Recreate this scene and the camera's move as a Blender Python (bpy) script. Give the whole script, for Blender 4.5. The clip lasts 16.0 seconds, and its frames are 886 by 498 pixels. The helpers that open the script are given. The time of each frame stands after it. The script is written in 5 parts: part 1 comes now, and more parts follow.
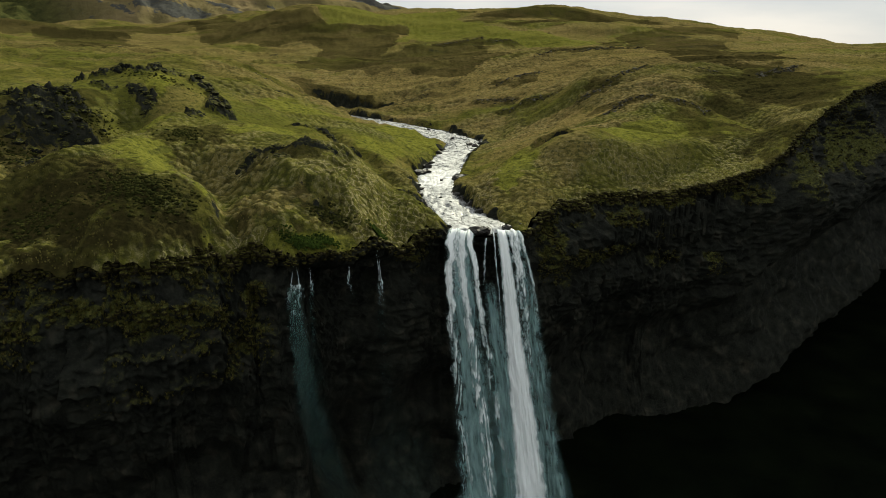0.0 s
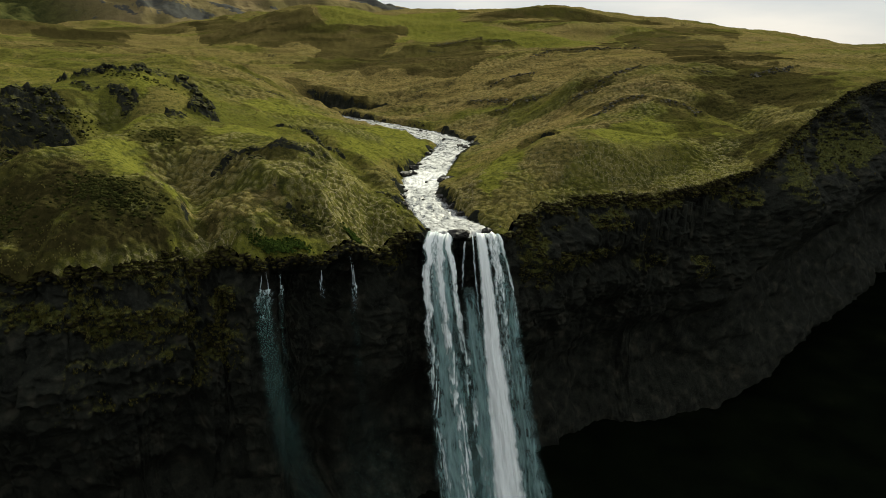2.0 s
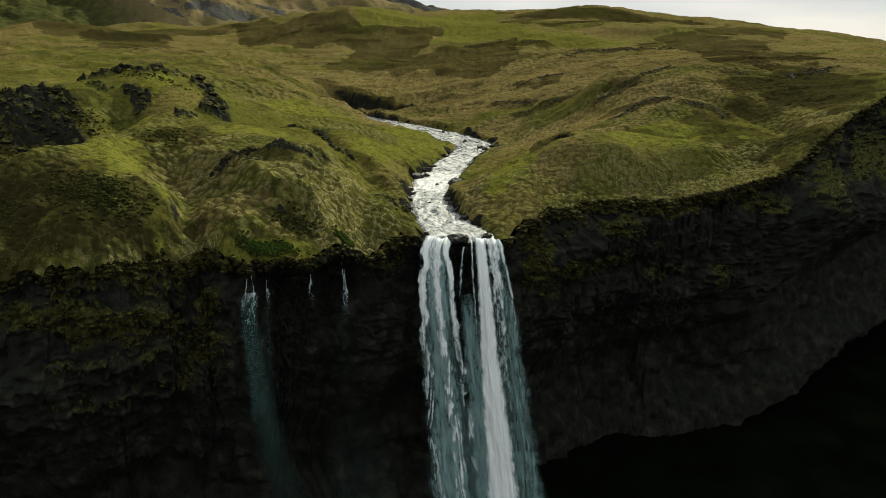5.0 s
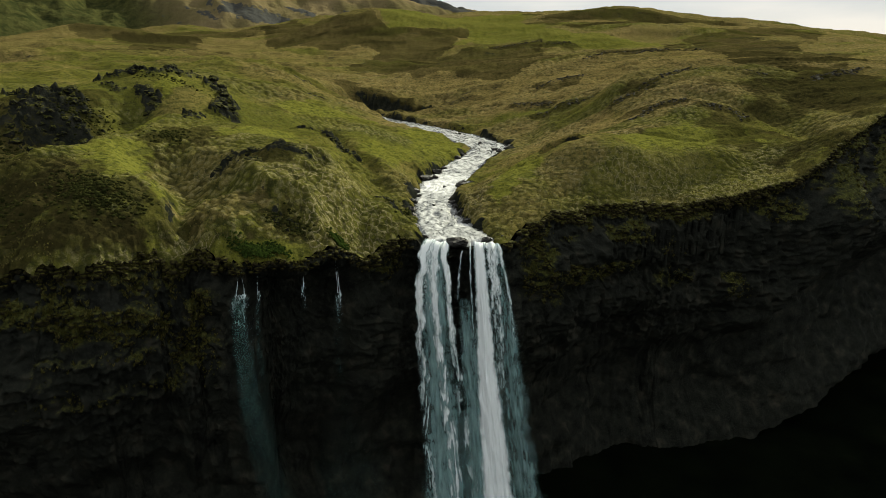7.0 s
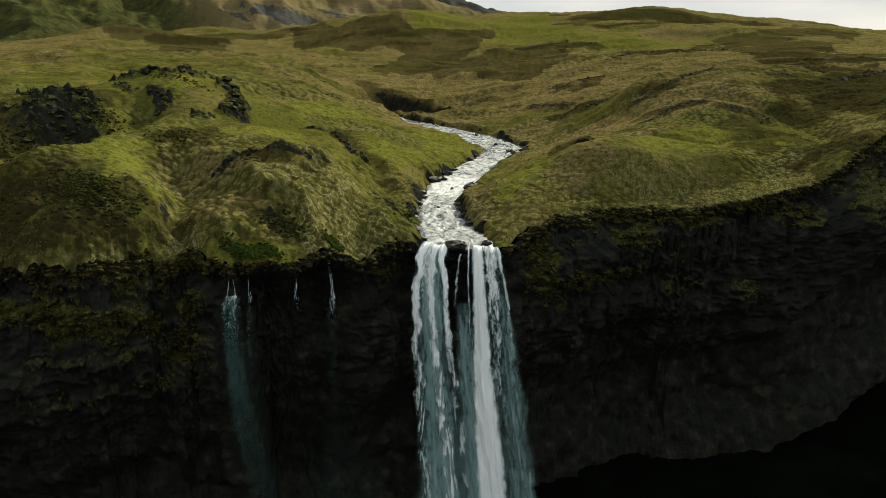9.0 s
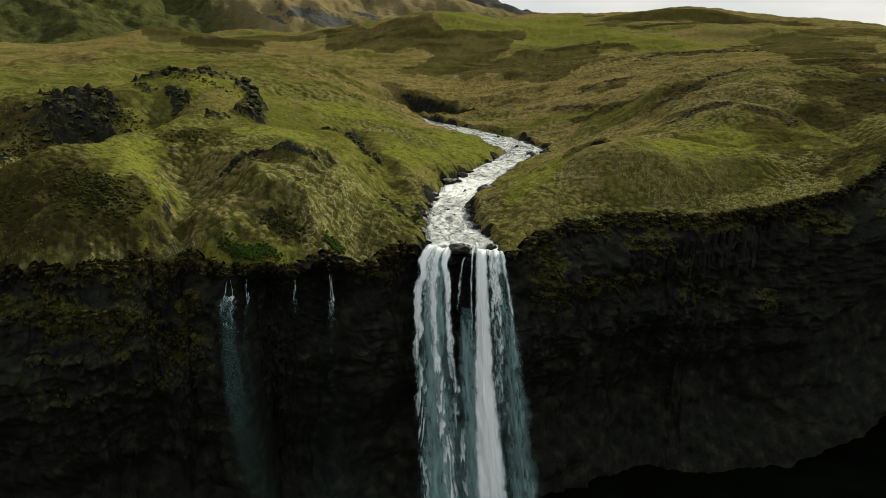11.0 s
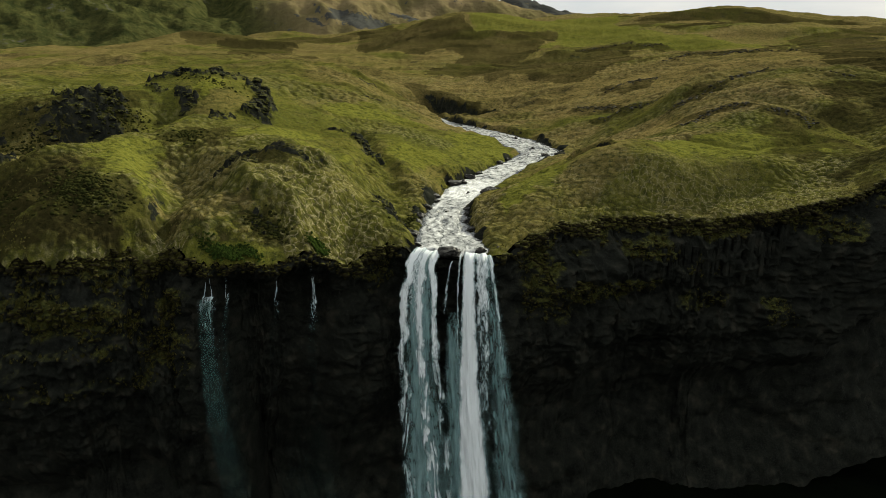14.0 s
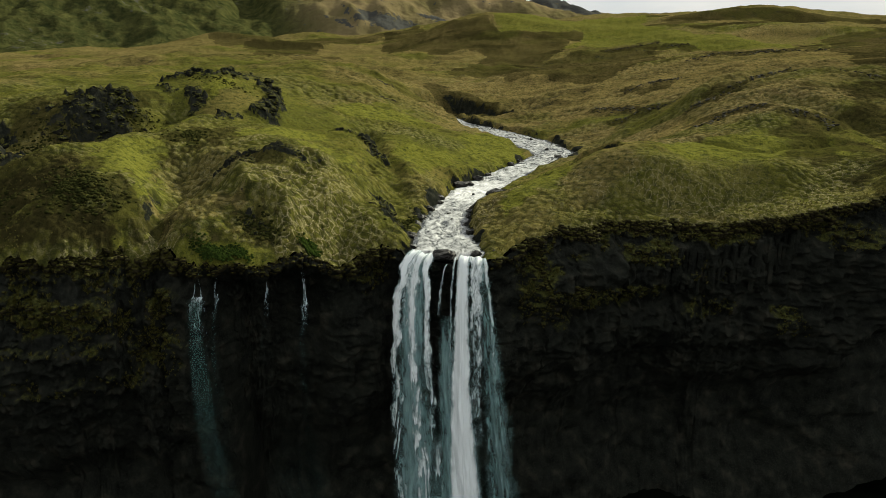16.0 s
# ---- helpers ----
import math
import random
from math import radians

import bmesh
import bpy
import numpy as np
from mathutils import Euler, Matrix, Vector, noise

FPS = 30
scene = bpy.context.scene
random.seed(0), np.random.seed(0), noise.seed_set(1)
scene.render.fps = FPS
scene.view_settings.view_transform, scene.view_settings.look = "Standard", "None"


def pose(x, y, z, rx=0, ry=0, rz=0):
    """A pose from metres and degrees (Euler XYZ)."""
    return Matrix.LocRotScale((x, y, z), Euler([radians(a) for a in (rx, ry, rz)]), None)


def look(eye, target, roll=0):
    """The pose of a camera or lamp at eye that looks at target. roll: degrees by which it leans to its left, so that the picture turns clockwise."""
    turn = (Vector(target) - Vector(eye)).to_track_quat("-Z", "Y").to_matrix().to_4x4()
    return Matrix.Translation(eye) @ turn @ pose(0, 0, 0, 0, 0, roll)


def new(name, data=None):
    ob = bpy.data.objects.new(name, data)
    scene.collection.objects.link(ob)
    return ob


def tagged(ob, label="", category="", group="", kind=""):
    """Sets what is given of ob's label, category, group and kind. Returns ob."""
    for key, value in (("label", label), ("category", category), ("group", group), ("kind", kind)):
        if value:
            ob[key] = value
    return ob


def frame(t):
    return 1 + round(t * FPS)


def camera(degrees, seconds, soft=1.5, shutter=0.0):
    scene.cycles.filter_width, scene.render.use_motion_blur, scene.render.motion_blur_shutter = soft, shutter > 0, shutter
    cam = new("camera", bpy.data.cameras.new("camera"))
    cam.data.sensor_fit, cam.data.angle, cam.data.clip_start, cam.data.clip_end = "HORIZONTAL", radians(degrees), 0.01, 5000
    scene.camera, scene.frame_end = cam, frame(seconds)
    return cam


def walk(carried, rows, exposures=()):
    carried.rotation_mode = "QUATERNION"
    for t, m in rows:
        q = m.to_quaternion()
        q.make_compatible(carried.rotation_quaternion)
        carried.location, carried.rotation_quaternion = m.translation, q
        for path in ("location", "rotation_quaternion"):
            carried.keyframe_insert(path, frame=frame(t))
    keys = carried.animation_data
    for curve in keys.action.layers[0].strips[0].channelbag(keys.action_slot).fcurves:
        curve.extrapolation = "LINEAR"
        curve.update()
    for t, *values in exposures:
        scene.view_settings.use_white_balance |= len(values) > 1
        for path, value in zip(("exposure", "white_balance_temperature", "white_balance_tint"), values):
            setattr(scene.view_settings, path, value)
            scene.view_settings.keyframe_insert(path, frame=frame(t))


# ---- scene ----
cam = camera(69.3, 16.0, soft=0.8)
PATH = [
    (0, (-11.328, -121.433, 90.884), (-11.292, -119.511, 90.33), -0.1),
    (0.5, (-10.098, -120.896, 90.901), (-10.065, -118.974, 90.348), -0.1),
    (1, (-8.863, -120.396, 90.889), (-8.831, -118.474, 90.336), -0.1),
    (1.5, (-7.616, -119.81, 90.84), (-7.586, -117.888, 90.287), -0.1),
    (2, (-6.387, -119.205, 90.803), (-6.363, -117.283, 90.251), -0.1),
    (2.5, (-5.171, -118.584, 90.735), (-5.158, -116.661, 90.184), -0.1),
    (3, (-3.911, -117.918, 90.692), (-3.914, -115.995, 90.142), -0.1),
    (3.5, (-2.666, -117.229, 90.638), (-2.69, -115.306, 90.088), -0.1),
    (4, (-1.439, -116.549, 90.577), (-1.488, -114.627, 90.028), -0.1),
    (4.5, (-0.12, -115.941, 90.518), (-0.194, -114.019, 89.969), -0.1),
    (7, (6.517, -113.021, 90.258), (6.331, -111.105, 89.715), -0.1),
    (7.5, (7.842, -112.397, 90.216), (7.637, -110.483, 89.673), -0.1),
    (8, (9.145, -111.734, 90.17), (8.919, -109.822, 89.628), -0.1),
    (8.5, (10.413, -111.055, 90.072), (10.165, -109.145, 89.531), -0.1),
    (9, (11.648, -110.39, 90.027), (11.374, -108.484, 89.488), -0.1),
    (9.5, (12.833, -109.678, 90.006), (12.533, -107.775, 89.468), -0.1),
    (10, (14.03, -109.002, 89.915), (13.703, -107.103, 89.379), -0.1),
    (12.5, (20.043, -105.647, 89.572), (19.609, -103.769, 89.04), -0.1),
    (13, (21.37, -104.999, 89.498), (20.918, -103.124, 88.967), -0.1),
    (13.5, (22.681, -104.261, 89.427), (22.213, -102.391, 88.897), -0.2),
    (14, (23.966, -103.52, 89.383), (23.481, -101.654, 88.854), -0.2),
    (14.5, (25.274, -102.779, 89.355), (24.769, -100.918, 88.826), -0.2),
    (15, (26.491, -101.997, 89.316), (25.965, -100.141, 88.788), -0.2),
    (15.5, (27.63, -101.183, 89.301), (27.084, -99.333, 88.773), -0.2),
    (16, (28.797, -100.33, 89.262), (28.23, -98.486, 88.735), -0.2),
]
walk(cam, [(t, look(eye, target, roll)) for t, eye, target, roll in PATH])

# ---------------------------------------------------------------- light
SUN_AZ, SUN_EL = 24.0, 32.0          # degrees from +y towards +x; above the horizon
world = bpy.data.worlds.new("overcast_sky")
scene.world = world
world.use_nodes = True
wn, wl = world.node_tree.nodes, world.node_tree.links
wn.clear()
w_out = wn.new("ShaderNodeOutputWorld")
w_bg = wn.new("ShaderNodeBackground")
w_sky = wn.new("ShaderNodeTexSky")
w_sky.sky_type, w_sky.sun_disc = "NISHITA", False
w_sky.sun_elevation, w_sky.sun_rotation = radians(SUN_EL), radians(SUN_AZ)
w_co = wn.new("ShaderNodeTexCoord")
w_map = wn.new("ShaderNodeMapping")
w_map.inputs["Scale"].default_value = (1.6, 1.6, 7.0)
w_noise = wn.new("ShaderNodeTexNoise")
w_noise.inputs["Scale"].default_value, w_noise.inputs["Detail"].default_value = 1.7, 6.0
w_ramp = wn.new("ShaderNodeValToRGB")
w_ramp.color_ramp.elements[0].position, w_ramp.color_ramp.elements[0].color = 0.36, (6.2, 6.7, 6.9, 1)
w_ramp.color_ramp.elements[1].position, w_ramp.color_ramp.elements[1].color = 0.62, (9.1, 8.9, 8.3, 1)
sun_way = Vector((math.sin(radians(SUN_AZ)) * math.cos(radians(SUN_EL)), math.cos(radians(SUN_AZ)) * math.cos(radians(SUN_EL)), math.sin(radians(SUN_EL))))
# thin cloud: brightest round the veiled sun, greyer away from it
w_dot = wn.new("ShaderNodeVectorMath")
w_dot.operation = "DOT_PRODUCT"
w_dot.inputs[1].default_value = sun_way
w_glow = wn.new("ShaderNodeMapRange")
w_glow.interpolation_type = "SMOOTHSTEP"
w_glow.inputs["From Min"].default_value, w_glow.inputs["From Max"].default_value = -0.3, 0.7
w_glow.inputs["To Min"].default_value, w_glow.inputs["To Max"].default_value = 0.9, 1.1
w_shade = wn.new("ShaderNodeVectorMath")
w_shade.operation = "SCALE"
w_mix = wn.new("ShaderNodeMix")
w_mix.data_type = "RGBA"
w_mix.inputs["Factor"].default_value = 0.9
wl.new(w_co.outputs["Generated"], w_map.inputs["Vector"])
wl.new(w_co.outputs["Generated"], w_dot.inputs[0])
wl.new(w_dot.outputs["Value"], w_glow.inputs["Value"])
wl.new(w_map.outputs["Vector"], w_noise.inputs["Vector"])
wl.new(w_noise.outputs["Fac"], w_ramp.inputs["Fac"])
wl.new(w_ramp.outputs["Color"], w_shade.inputs[0])
wl.new(w_glow.outputs["Result"], w_shade.inputs["Scale"])
wl.new(w_sky.outputs["Color"], w_mix.inputs["A"])
wl.new(w_shade.outputs["Vector"], w_mix.inputs["B"])
wl.new(w_mix.outputs["Result"], w_bg.inputs["Color"])
w_bg.inputs["Strength"].default_value = 0.086
wl.new(w_bg.outputs["Background"], w_out.inputs["Surface"])

sun = new("sun", bpy.data.lights.new("sun", "SUN"))
sun.data.energy, sun.data.angle, sun.data.color = 5.2, radians(2), (0.97, 0.94, 0.71)
sun.matrix_world = look(sun_way * 300, (0, 0, 0))


# ---------------------------------------------------------------- materials
def material(name):
    m = bpy.data.materials.new(name)
    m.use_nodes = True
    n, l = m.node_tree.nodes, m.node_tree.links
    return m, n, l, n["Principled BSDF"]


def noise_node(n, l, vec, scale, detail=5.0, rough=0.55, distortion=0.0):
    t = n.new("ShaderNodeTexNoise")
    t.inputs["Scale"].default_value, t.inputs["Detail"].default_value = scale, detail
    t.inputs["Roughness"].default_value, t.inputs["Distortion"].default_value = rough, distortion
    if vec is not None:
        l.new(vec, t.inputs["Vector"])
    return t.outputs["Fac"]


def ramp(n, l, fac, stops):
    r = n.new("ShaderNodeValToRGB")
    e = r.color_ramp.elements
    while len(e) < len(stops):
        e.new(0.5)
    for k, (p, c) in zip(e, stops):
        k.position, k.color = p, (*c, 1) if len(c) == 3 else c
    l.new(fac, r.inputs["Fac"])
    return r.outputs["Color"]


def grey(n, l, fac, a, b, lo=0.0, hi=1.0):
    r = n.new("ShaderNodeMapRange")
    r.interpolation_type = "SMOOTHSTEP"
    r.inputs["From Min"].default_value, r.inputs["From Max"].default_value = a, b
    r.inputs["To Min"].default_value, r.inputs["To Max"].default_value = lo, hi
    l.new(fac, r.inputs["Value"])
    return r.outputs["Result"]


def mix(n, l, fac, a, b):
    m = n.new("ShaderNodeMix")
    m.data_type = "RGBA"
    for key, v in (("Factor", fac), ("A", a), ("B", b)):
        if isinstance(v, (int, float)):
            m.inputs[key].default_value = v
        elif isinstance(v, tuple):
            m.inputs[key].default_value = (*v, 1)
        else:
            l.new(v, m.inputs[key])
    return m.outputs["Result"]


def arith(n, l, op, a, b=0.0):
    m = n.new("ShaderNodeMath")
    m.operation = op
    for i, v in enumerate((a, b)):
        if isinstance(v, (int, float)):
            m.inputs[i].default_value = v
        else:
            l.new(v, m.inputs[i])
    return m.outputs["Value"]


def attribute(n, name):
    a = n.new("ShaderNodeAttribute")
    a.attribute_name = name
    return a.outputs["Fac"]


def position(n):
    return n.new("ShaderNodeNewGeometry").outputs["Position"]


def up(n, l):
    s = n.new("ShaderNodeSeparateXYZ")
    l.new(n.new("ShaderNodeNewGeometry").outputs["Normal"], s.inputs["Vector"])
    return s.outputs["Z"]


def bump(n, l, height, strength, dist, bsdf):
    b = n.new("ShaderNodeBump")
    b.inputs["Strength"].default_value, b.inputs["Distance"].default_value = strength, dist
    l.new(height, b.inputs["Height"])
    l.new(b.outputs["Normal"], bsdf.inputs["Normal"])


def basalt_colour(n, l, pos):
    a = noise_node(n, l, pos, 0.35, 6)
    b = noise_node(n, l, pos, 2.6, 5)
    c = ramp(n, l, a, [(0.3, (0.007, 0.008, 0.007)), (0.55, (0.020, 0.022, 0.017)), (0.75, (0.052, 0.049, 0.036))])
    return mix(n, l, grey(n, l, b, 0.45, 0.75, 0, 0.6), c, (0.034, 0.035, 0.027))


def ground_material():
    m, n, l, bsdf = material("grassland")
    pos = position(n)
    big, mid = noise_node(n, l, pos, 0.018, 4), noise_node(n, l, pos, 0.12, 5)
    fine, grain = noise_node(n, l, pos, 0.9, 5, 0.65), noise_node(n, l, pos, 4.5, 4, 0.7)
    grass = ramp(n, l, mid, [(0.3, (0.063, 0.066, 0.013)), (0.5, (0.105, 0.103, 0.018)), (0.7, (0.148, 0.134, 0.034))])
    grass = mix(n, l, grey(n, l, big, 0.42, 0.62, 0, 0.75), grass, (0.094, 0.098, 0.018))
    dry = ramp(n, l, fine, [(0.35, (0.122, 0.098, 0.030)), (0.6, (0.209, 0.156, 0.058)), (0.8, (0.327, 0.234, 0.133))])
    grass = mix(n, l, attribute(n, "dry"), grass, dry)
    grass = mix(n, l, attribute(n, "lush"), grass, ramp(n, l, fine, [(0.3, (0.098, 0.106, 0.012)), (0.7, (0.170, 0.169, 0.031))]))
    # trodden terraces follow the contours
    flat = n.new("ShaderNodeMapping")
    flat.inputs["Scale"].default_value = (0.16, 0.16, 1.5)
    l.new(pos, flat.inputs["Vector"])
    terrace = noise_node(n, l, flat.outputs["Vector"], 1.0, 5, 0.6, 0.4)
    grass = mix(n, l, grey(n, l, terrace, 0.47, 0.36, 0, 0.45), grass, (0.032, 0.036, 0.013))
    # dark flecks in the bump's lows: shade of small hummocks put into the colour
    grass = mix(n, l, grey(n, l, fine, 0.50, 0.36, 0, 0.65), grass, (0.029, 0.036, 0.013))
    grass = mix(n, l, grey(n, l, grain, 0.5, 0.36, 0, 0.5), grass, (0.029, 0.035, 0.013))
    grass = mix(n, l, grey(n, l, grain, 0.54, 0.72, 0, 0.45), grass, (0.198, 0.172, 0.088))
    # a net of straw colour along cell edges, painting the hummocks' sunlit rims
    wander = n.new("ShaderNodeVectorMath")
    wander.operation = "MULTIPLY_ADD"
    drift = n.new("ShaderNodeTexNoise")
    drift.inputs["Scale"].default_value = 0.7
    l.new(pos, drift.inputs["Vector"])
    l.new(drift.outputs["Color"], wander.inputs[0])
    wander.inputs[1].default_value = (1.2, 1.2, 1.2)
    l.new(pos, wander.inputs[2])
    cell = n.new("ShaderNodeTexVoronoi")
    cell.voronoi_dimensions, cell.feature = "2D", "DISTANCE_TO_EDGE"
    cell.inputs["Scale"].default_value = 0.85
    l.new(wander.outputs["Vector"], cell.inputs["Vector"])
    thread = arith(n, l, "MULTIPLY", grey(n, l, cell.outputs["Distance"], 0.13, 0.03), grey(n, l, grain, 0.42, 0.56))
    grass = mix(n, l, arith(n, l, "MULTIPLY", arith(n, l, "MULTIPLY", thread, attribute(n, "net")), 0.7), grass, (0.390, 0.331, 0.203))
    # pale crests and dark hollows: the hummocks' light and shade put into colour
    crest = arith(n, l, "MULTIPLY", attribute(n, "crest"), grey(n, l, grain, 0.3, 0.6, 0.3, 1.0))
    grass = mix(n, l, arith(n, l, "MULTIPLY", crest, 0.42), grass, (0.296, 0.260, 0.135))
    grass = mix(n, l, arith(n, l, "MULTIPLY", attribute(n, "hollow_shade"), 0.6), grass, (0.021, 0.024, 0.010))
    heath_and_shade = ramp(n, l, fine, [(0.3, (0.014, 0.014, 0.006)), (0.6, (0.035, 0.030, 0.011)), (0.8, (0.076, 0.061, 0.025))])
    col = mix(n, l, attribute(n, "heath_and_shade"), grass, heath_and_shade)
    rocky = arith(n, l, "ADD", attribute(n, "rock"), grey(n, l, fine, 0.3, 0.7, -0.35, 0.35))
    col = mix(n, l, grey(n, l, rocky, 0.35, 0.65), col, basalt_colour(n, l, pos))
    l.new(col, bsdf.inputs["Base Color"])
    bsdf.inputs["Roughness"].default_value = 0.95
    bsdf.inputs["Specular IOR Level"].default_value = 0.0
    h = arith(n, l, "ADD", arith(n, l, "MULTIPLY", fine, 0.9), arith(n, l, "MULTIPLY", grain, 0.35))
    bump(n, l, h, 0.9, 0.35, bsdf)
    return m


def cliff_material():
    m, n, l, bsdf = material("wet_basalt_with_moss")
    pos = position(n)
    mid, fine = noise_node(n, l, pos, 0.22, 5), noise_node(n, l, pos, 1.6, 6, 0.65)
    rock = basalt_colour(n, l, pos)
    moss = ramp(n, l, fine, [(0.32, (0.018, 0.022, 0.007)), (0.55, (0.066, 0.070, 0.019)), (0.75, (0.145, 0.135, 0.044))])
    f = arith(n, l, "ADD", grey(n, l, up(n, l), 0.12, 0.62), grey(n, l, mid, 0.35, 0.7, -0.45, 0.35))
    f = arith(n, l, "ADD", f, grey(n, l, fine, 0.35, 0.65, -0.25, 0.25))
    f = arith(n, l, "ADD", arith(n, l, "MULTIPLY", f, attribute(n, "moss")), arith(n, l, "MULTIPLY", arith(n, l, "SUBTRACT", attribute(n, "moss"), 0.65), 0.5))
    l.new(mix(n, l, grey(n, l, f, 0.15, 0.95), rock, moss), bsdf.inputs["Base Color"])
    l.new(grey(n, l, f, 0.3, 0.6, 0.85, 0.95), bsdf.inputs["Roughness"])
    bsdf.inputs["Specular IOR Level"].default_value = 0.04
    bump(n, l, fine, 0.8, 0.5, bsdf)
    return m


def rock_material():
    m, n, l, bsdf = material("dark_lava_rock")
    pos = position(n)
    fine = noise_node(n, l, pos, 2.2, 6, 0.65)
    moss = ramp(n, l, fine, [(0.35, (0.020, 0.026, 0.005)), (0.7, (0.105, 0.100, 0.020))])
    f = arith(n, l, "ADD", grey(n, l, up(n, l), 0.15, 0.75), grey(n, l, noise_node(n, l, pos, 0.9, 4), 0.35, 0.65, -0.5, 0.5))
    l.new(mix(n, l, grey(n, l, f, 0.4, 0.75), basalt_colour(n, l, pos), moss), bsdf.inputs["Base Color"])
    bsdf.inputs["Roughness"].default_value = 0.95
    bsdf.inputs["Specular IOR Level"].default_value = 0.1
    bump(n, l, fine, 1.0, 0.5, bsdf)
    return m


def wet_rock_material():
    m, n, l, bsdf = material("wet_river_rock")
    pos = position(n)
    l.new(ramp(n, l, noise_node(n, l, pos, 1.8, 5), [(0.3, (0.007, 0.007, 0.006)), (0.7, (0.026, 0.024, 0.020))]), bsdf.inputs["Base Color"])
    bsdf.inputs["Roughness"].default_value = 0.55
    bsdf.inputs["Specular IOR Level"].default_value = 0.25
    bump(n, l, noise_node(n, l, pos, 3.0, 5), 0.7, 0.2, bsdf)
    return m


def tuft_material(name, dark, light, pale):
    m, n, l, bsdf = material(name)
    pos = position(n)
    g = n.new("ShaderNodeNewGeometry").outputs["Random Per Island"]
    a = ramp(n, l, g, [(0.0, dark), (0.6, light), (1.0, pale)])
    l.new(mix(n, l, grey(n, l, noise_node(n, l, pos, 0.15, 4), 0.4, 0.62, 0, 0.7), a, light), bsdf.inputs["Base Color"])
    bsdf.inputs["Roughness"].default_value = 0.95
    bsdf.inputs["Specular IOR Level"].default_value = 0.0
    return m


def clod_material():
    m, n, l, bsdf = material("mossy_turf")
    pos = position(n)
    fine = noise_node(n, l, pos, 3.0, 5, 0.65)
    top = ramp(n, l, fine, [(0.35, (0.022, 0.024, 0.005)), (0.6, (0.072, 0.068, 0.013)), (0.8, (0.14, 0.118, 0.03))])
    f = arith(n, l, "ADD", grey(n, l, up(n, l), 0.0, 0.8), grey(n, l, noise_node(n, l, pos, 0.5, 4), 0.35, 0.65, -0.45, 0.3))
    l.new(mix(n, l, grey(n, l, f, 0.3, 0.7), (0.026, 0.022, 0.010), top), bsdf.inputs["Base Color"])
    bsdf.inputs["Roughness"].default_value = 0.95
    bsdf.inputs["Specular IOR Level"].default_value = 0.1
    bump(n, l, fine, 0.8, 0.25, bsdf)
    return m


def river_material():
    m, n, l, bsdf = material("white_water_river")
    uv = n.new("ShaderNodeUVMap").outputs["UV"]
    mp = n.new("ShaderNodeMapping")
    mp.inputs["Scale"].default_value = (0.8, 0.5, 1.0)
    l.new(uv, mp.inputs["Vector"])
    a = noise_node(n, l, mp.outputs["Vector"], 0.55, 6, 0.68, 1.4)
    b = noise_node(n, l, mp.outputs["Vector"], 2.2, 5, 0.7, 1.2)
    f = arith(n, l, "ADD", arith(n, l, "ADD", arith(n, l, "MULTIPLY", a, 0.68), arith(n, l, "MULTIPLY", b, 0.32)), attribute(n, "foam"))
    col = ramp(n, l, f, [(0.40, (0.024, 0.030, 0.028)), (0.49, (0.13, 0.14, 0.135)), (0.57, (0.46, 0.47, 0.47)), (0.72, (0.82, 0.83, 0.83))])
    l.new(col, bsdf.inputs["Base Color"])
    l.new(grey(n, l, f, 0.42, 0.55, 0.12, 0.7), bsdf.inputs["Roughness"])
    bump(n, l, f, 0.8, 0.35, bsdf)
    return m


def falling_water_material(name, tint, white, stretch, most):
    """White falling water: dense where the attribute body is high, torn open by the grain."""
    m, n, l, bsdf = material(name)
    out = n["Material Output"]
    uv = n.new("ShaderNodeUVMap").outputs["UV"]
    mp = n.new("ShaderNodeMapping")
    mp.inputs["Scale"].default_value = (1.0, stretch, 1.0)
    l.new(uv, mp.inputs["Vector"])
    a = noise_node(n, l, mp.outputs["Vector"], 0.8, 5, 0.62, 0.8)
    b = noise_node(n, l, mp.outputs["Vector"], 3.0, 4, 0.65, 0.6)
    c = noise_node(n, l, mp.outputs["Vector"], 9.0, 3, 0.7, 0.3)
    f = arith(n, l, "ADD", arith(n, l, "MULTIPLY", a, 0.8), arith(n, l, "MULTIPLY", b, 0.9))
    f = arith(n, l, "SUBTRACT", arith(n, l, "ADD", f, arith(n, l, "MULTIPLY", c, 0.6)), 1.15)
    f = arith(n, l, "ADD", arith(n, l, "MULTIPLY", f, attribute(n, "grain")), attribute(n, "body"))
    alpha = arith(n, l, "MULTIPLY", grey(n, l, f, 0.0, 0.85), most)
    l.new(mix(n, l, grey(n, l, f, 0.1, 0.65), tint, white), bsdf.inputs["Base Color"])
    bsdf.inputs["Roughness"].default_value = 0.6
    bsdf.inputs["Specular IOR Level"].default_value = 0.2
    tr = n.new("ShaderNodeBsdfTransparent")
    tl = n.new("ShaderNodeBsdfTranslucent")
    l.new(mix(n, l, grey(n, l, f, 0.1, 0.65), tint, white), tl.inputs["Color"])
    body = n.new("ShaderNodeMixShader")
    body.inputs["Fac"].default_value = 0.08
    l.new(bsdf.outputs["BSDF"], body.inputs[1])
    l.new(tl.outputs["BSDF"], body.inputs[2])
    mx = n.new("ShaderNodeMixShader")
    l.new(alpha, mx.inputs["Fac"])
    l.new(tr.outputs["BSDF"], mx.inputs[1])
    l.new(body.outputs["Shader"], mx.inputs[2])
    l.new(mx.outputs["Shader"], out.inputs["Surface"])
    return m


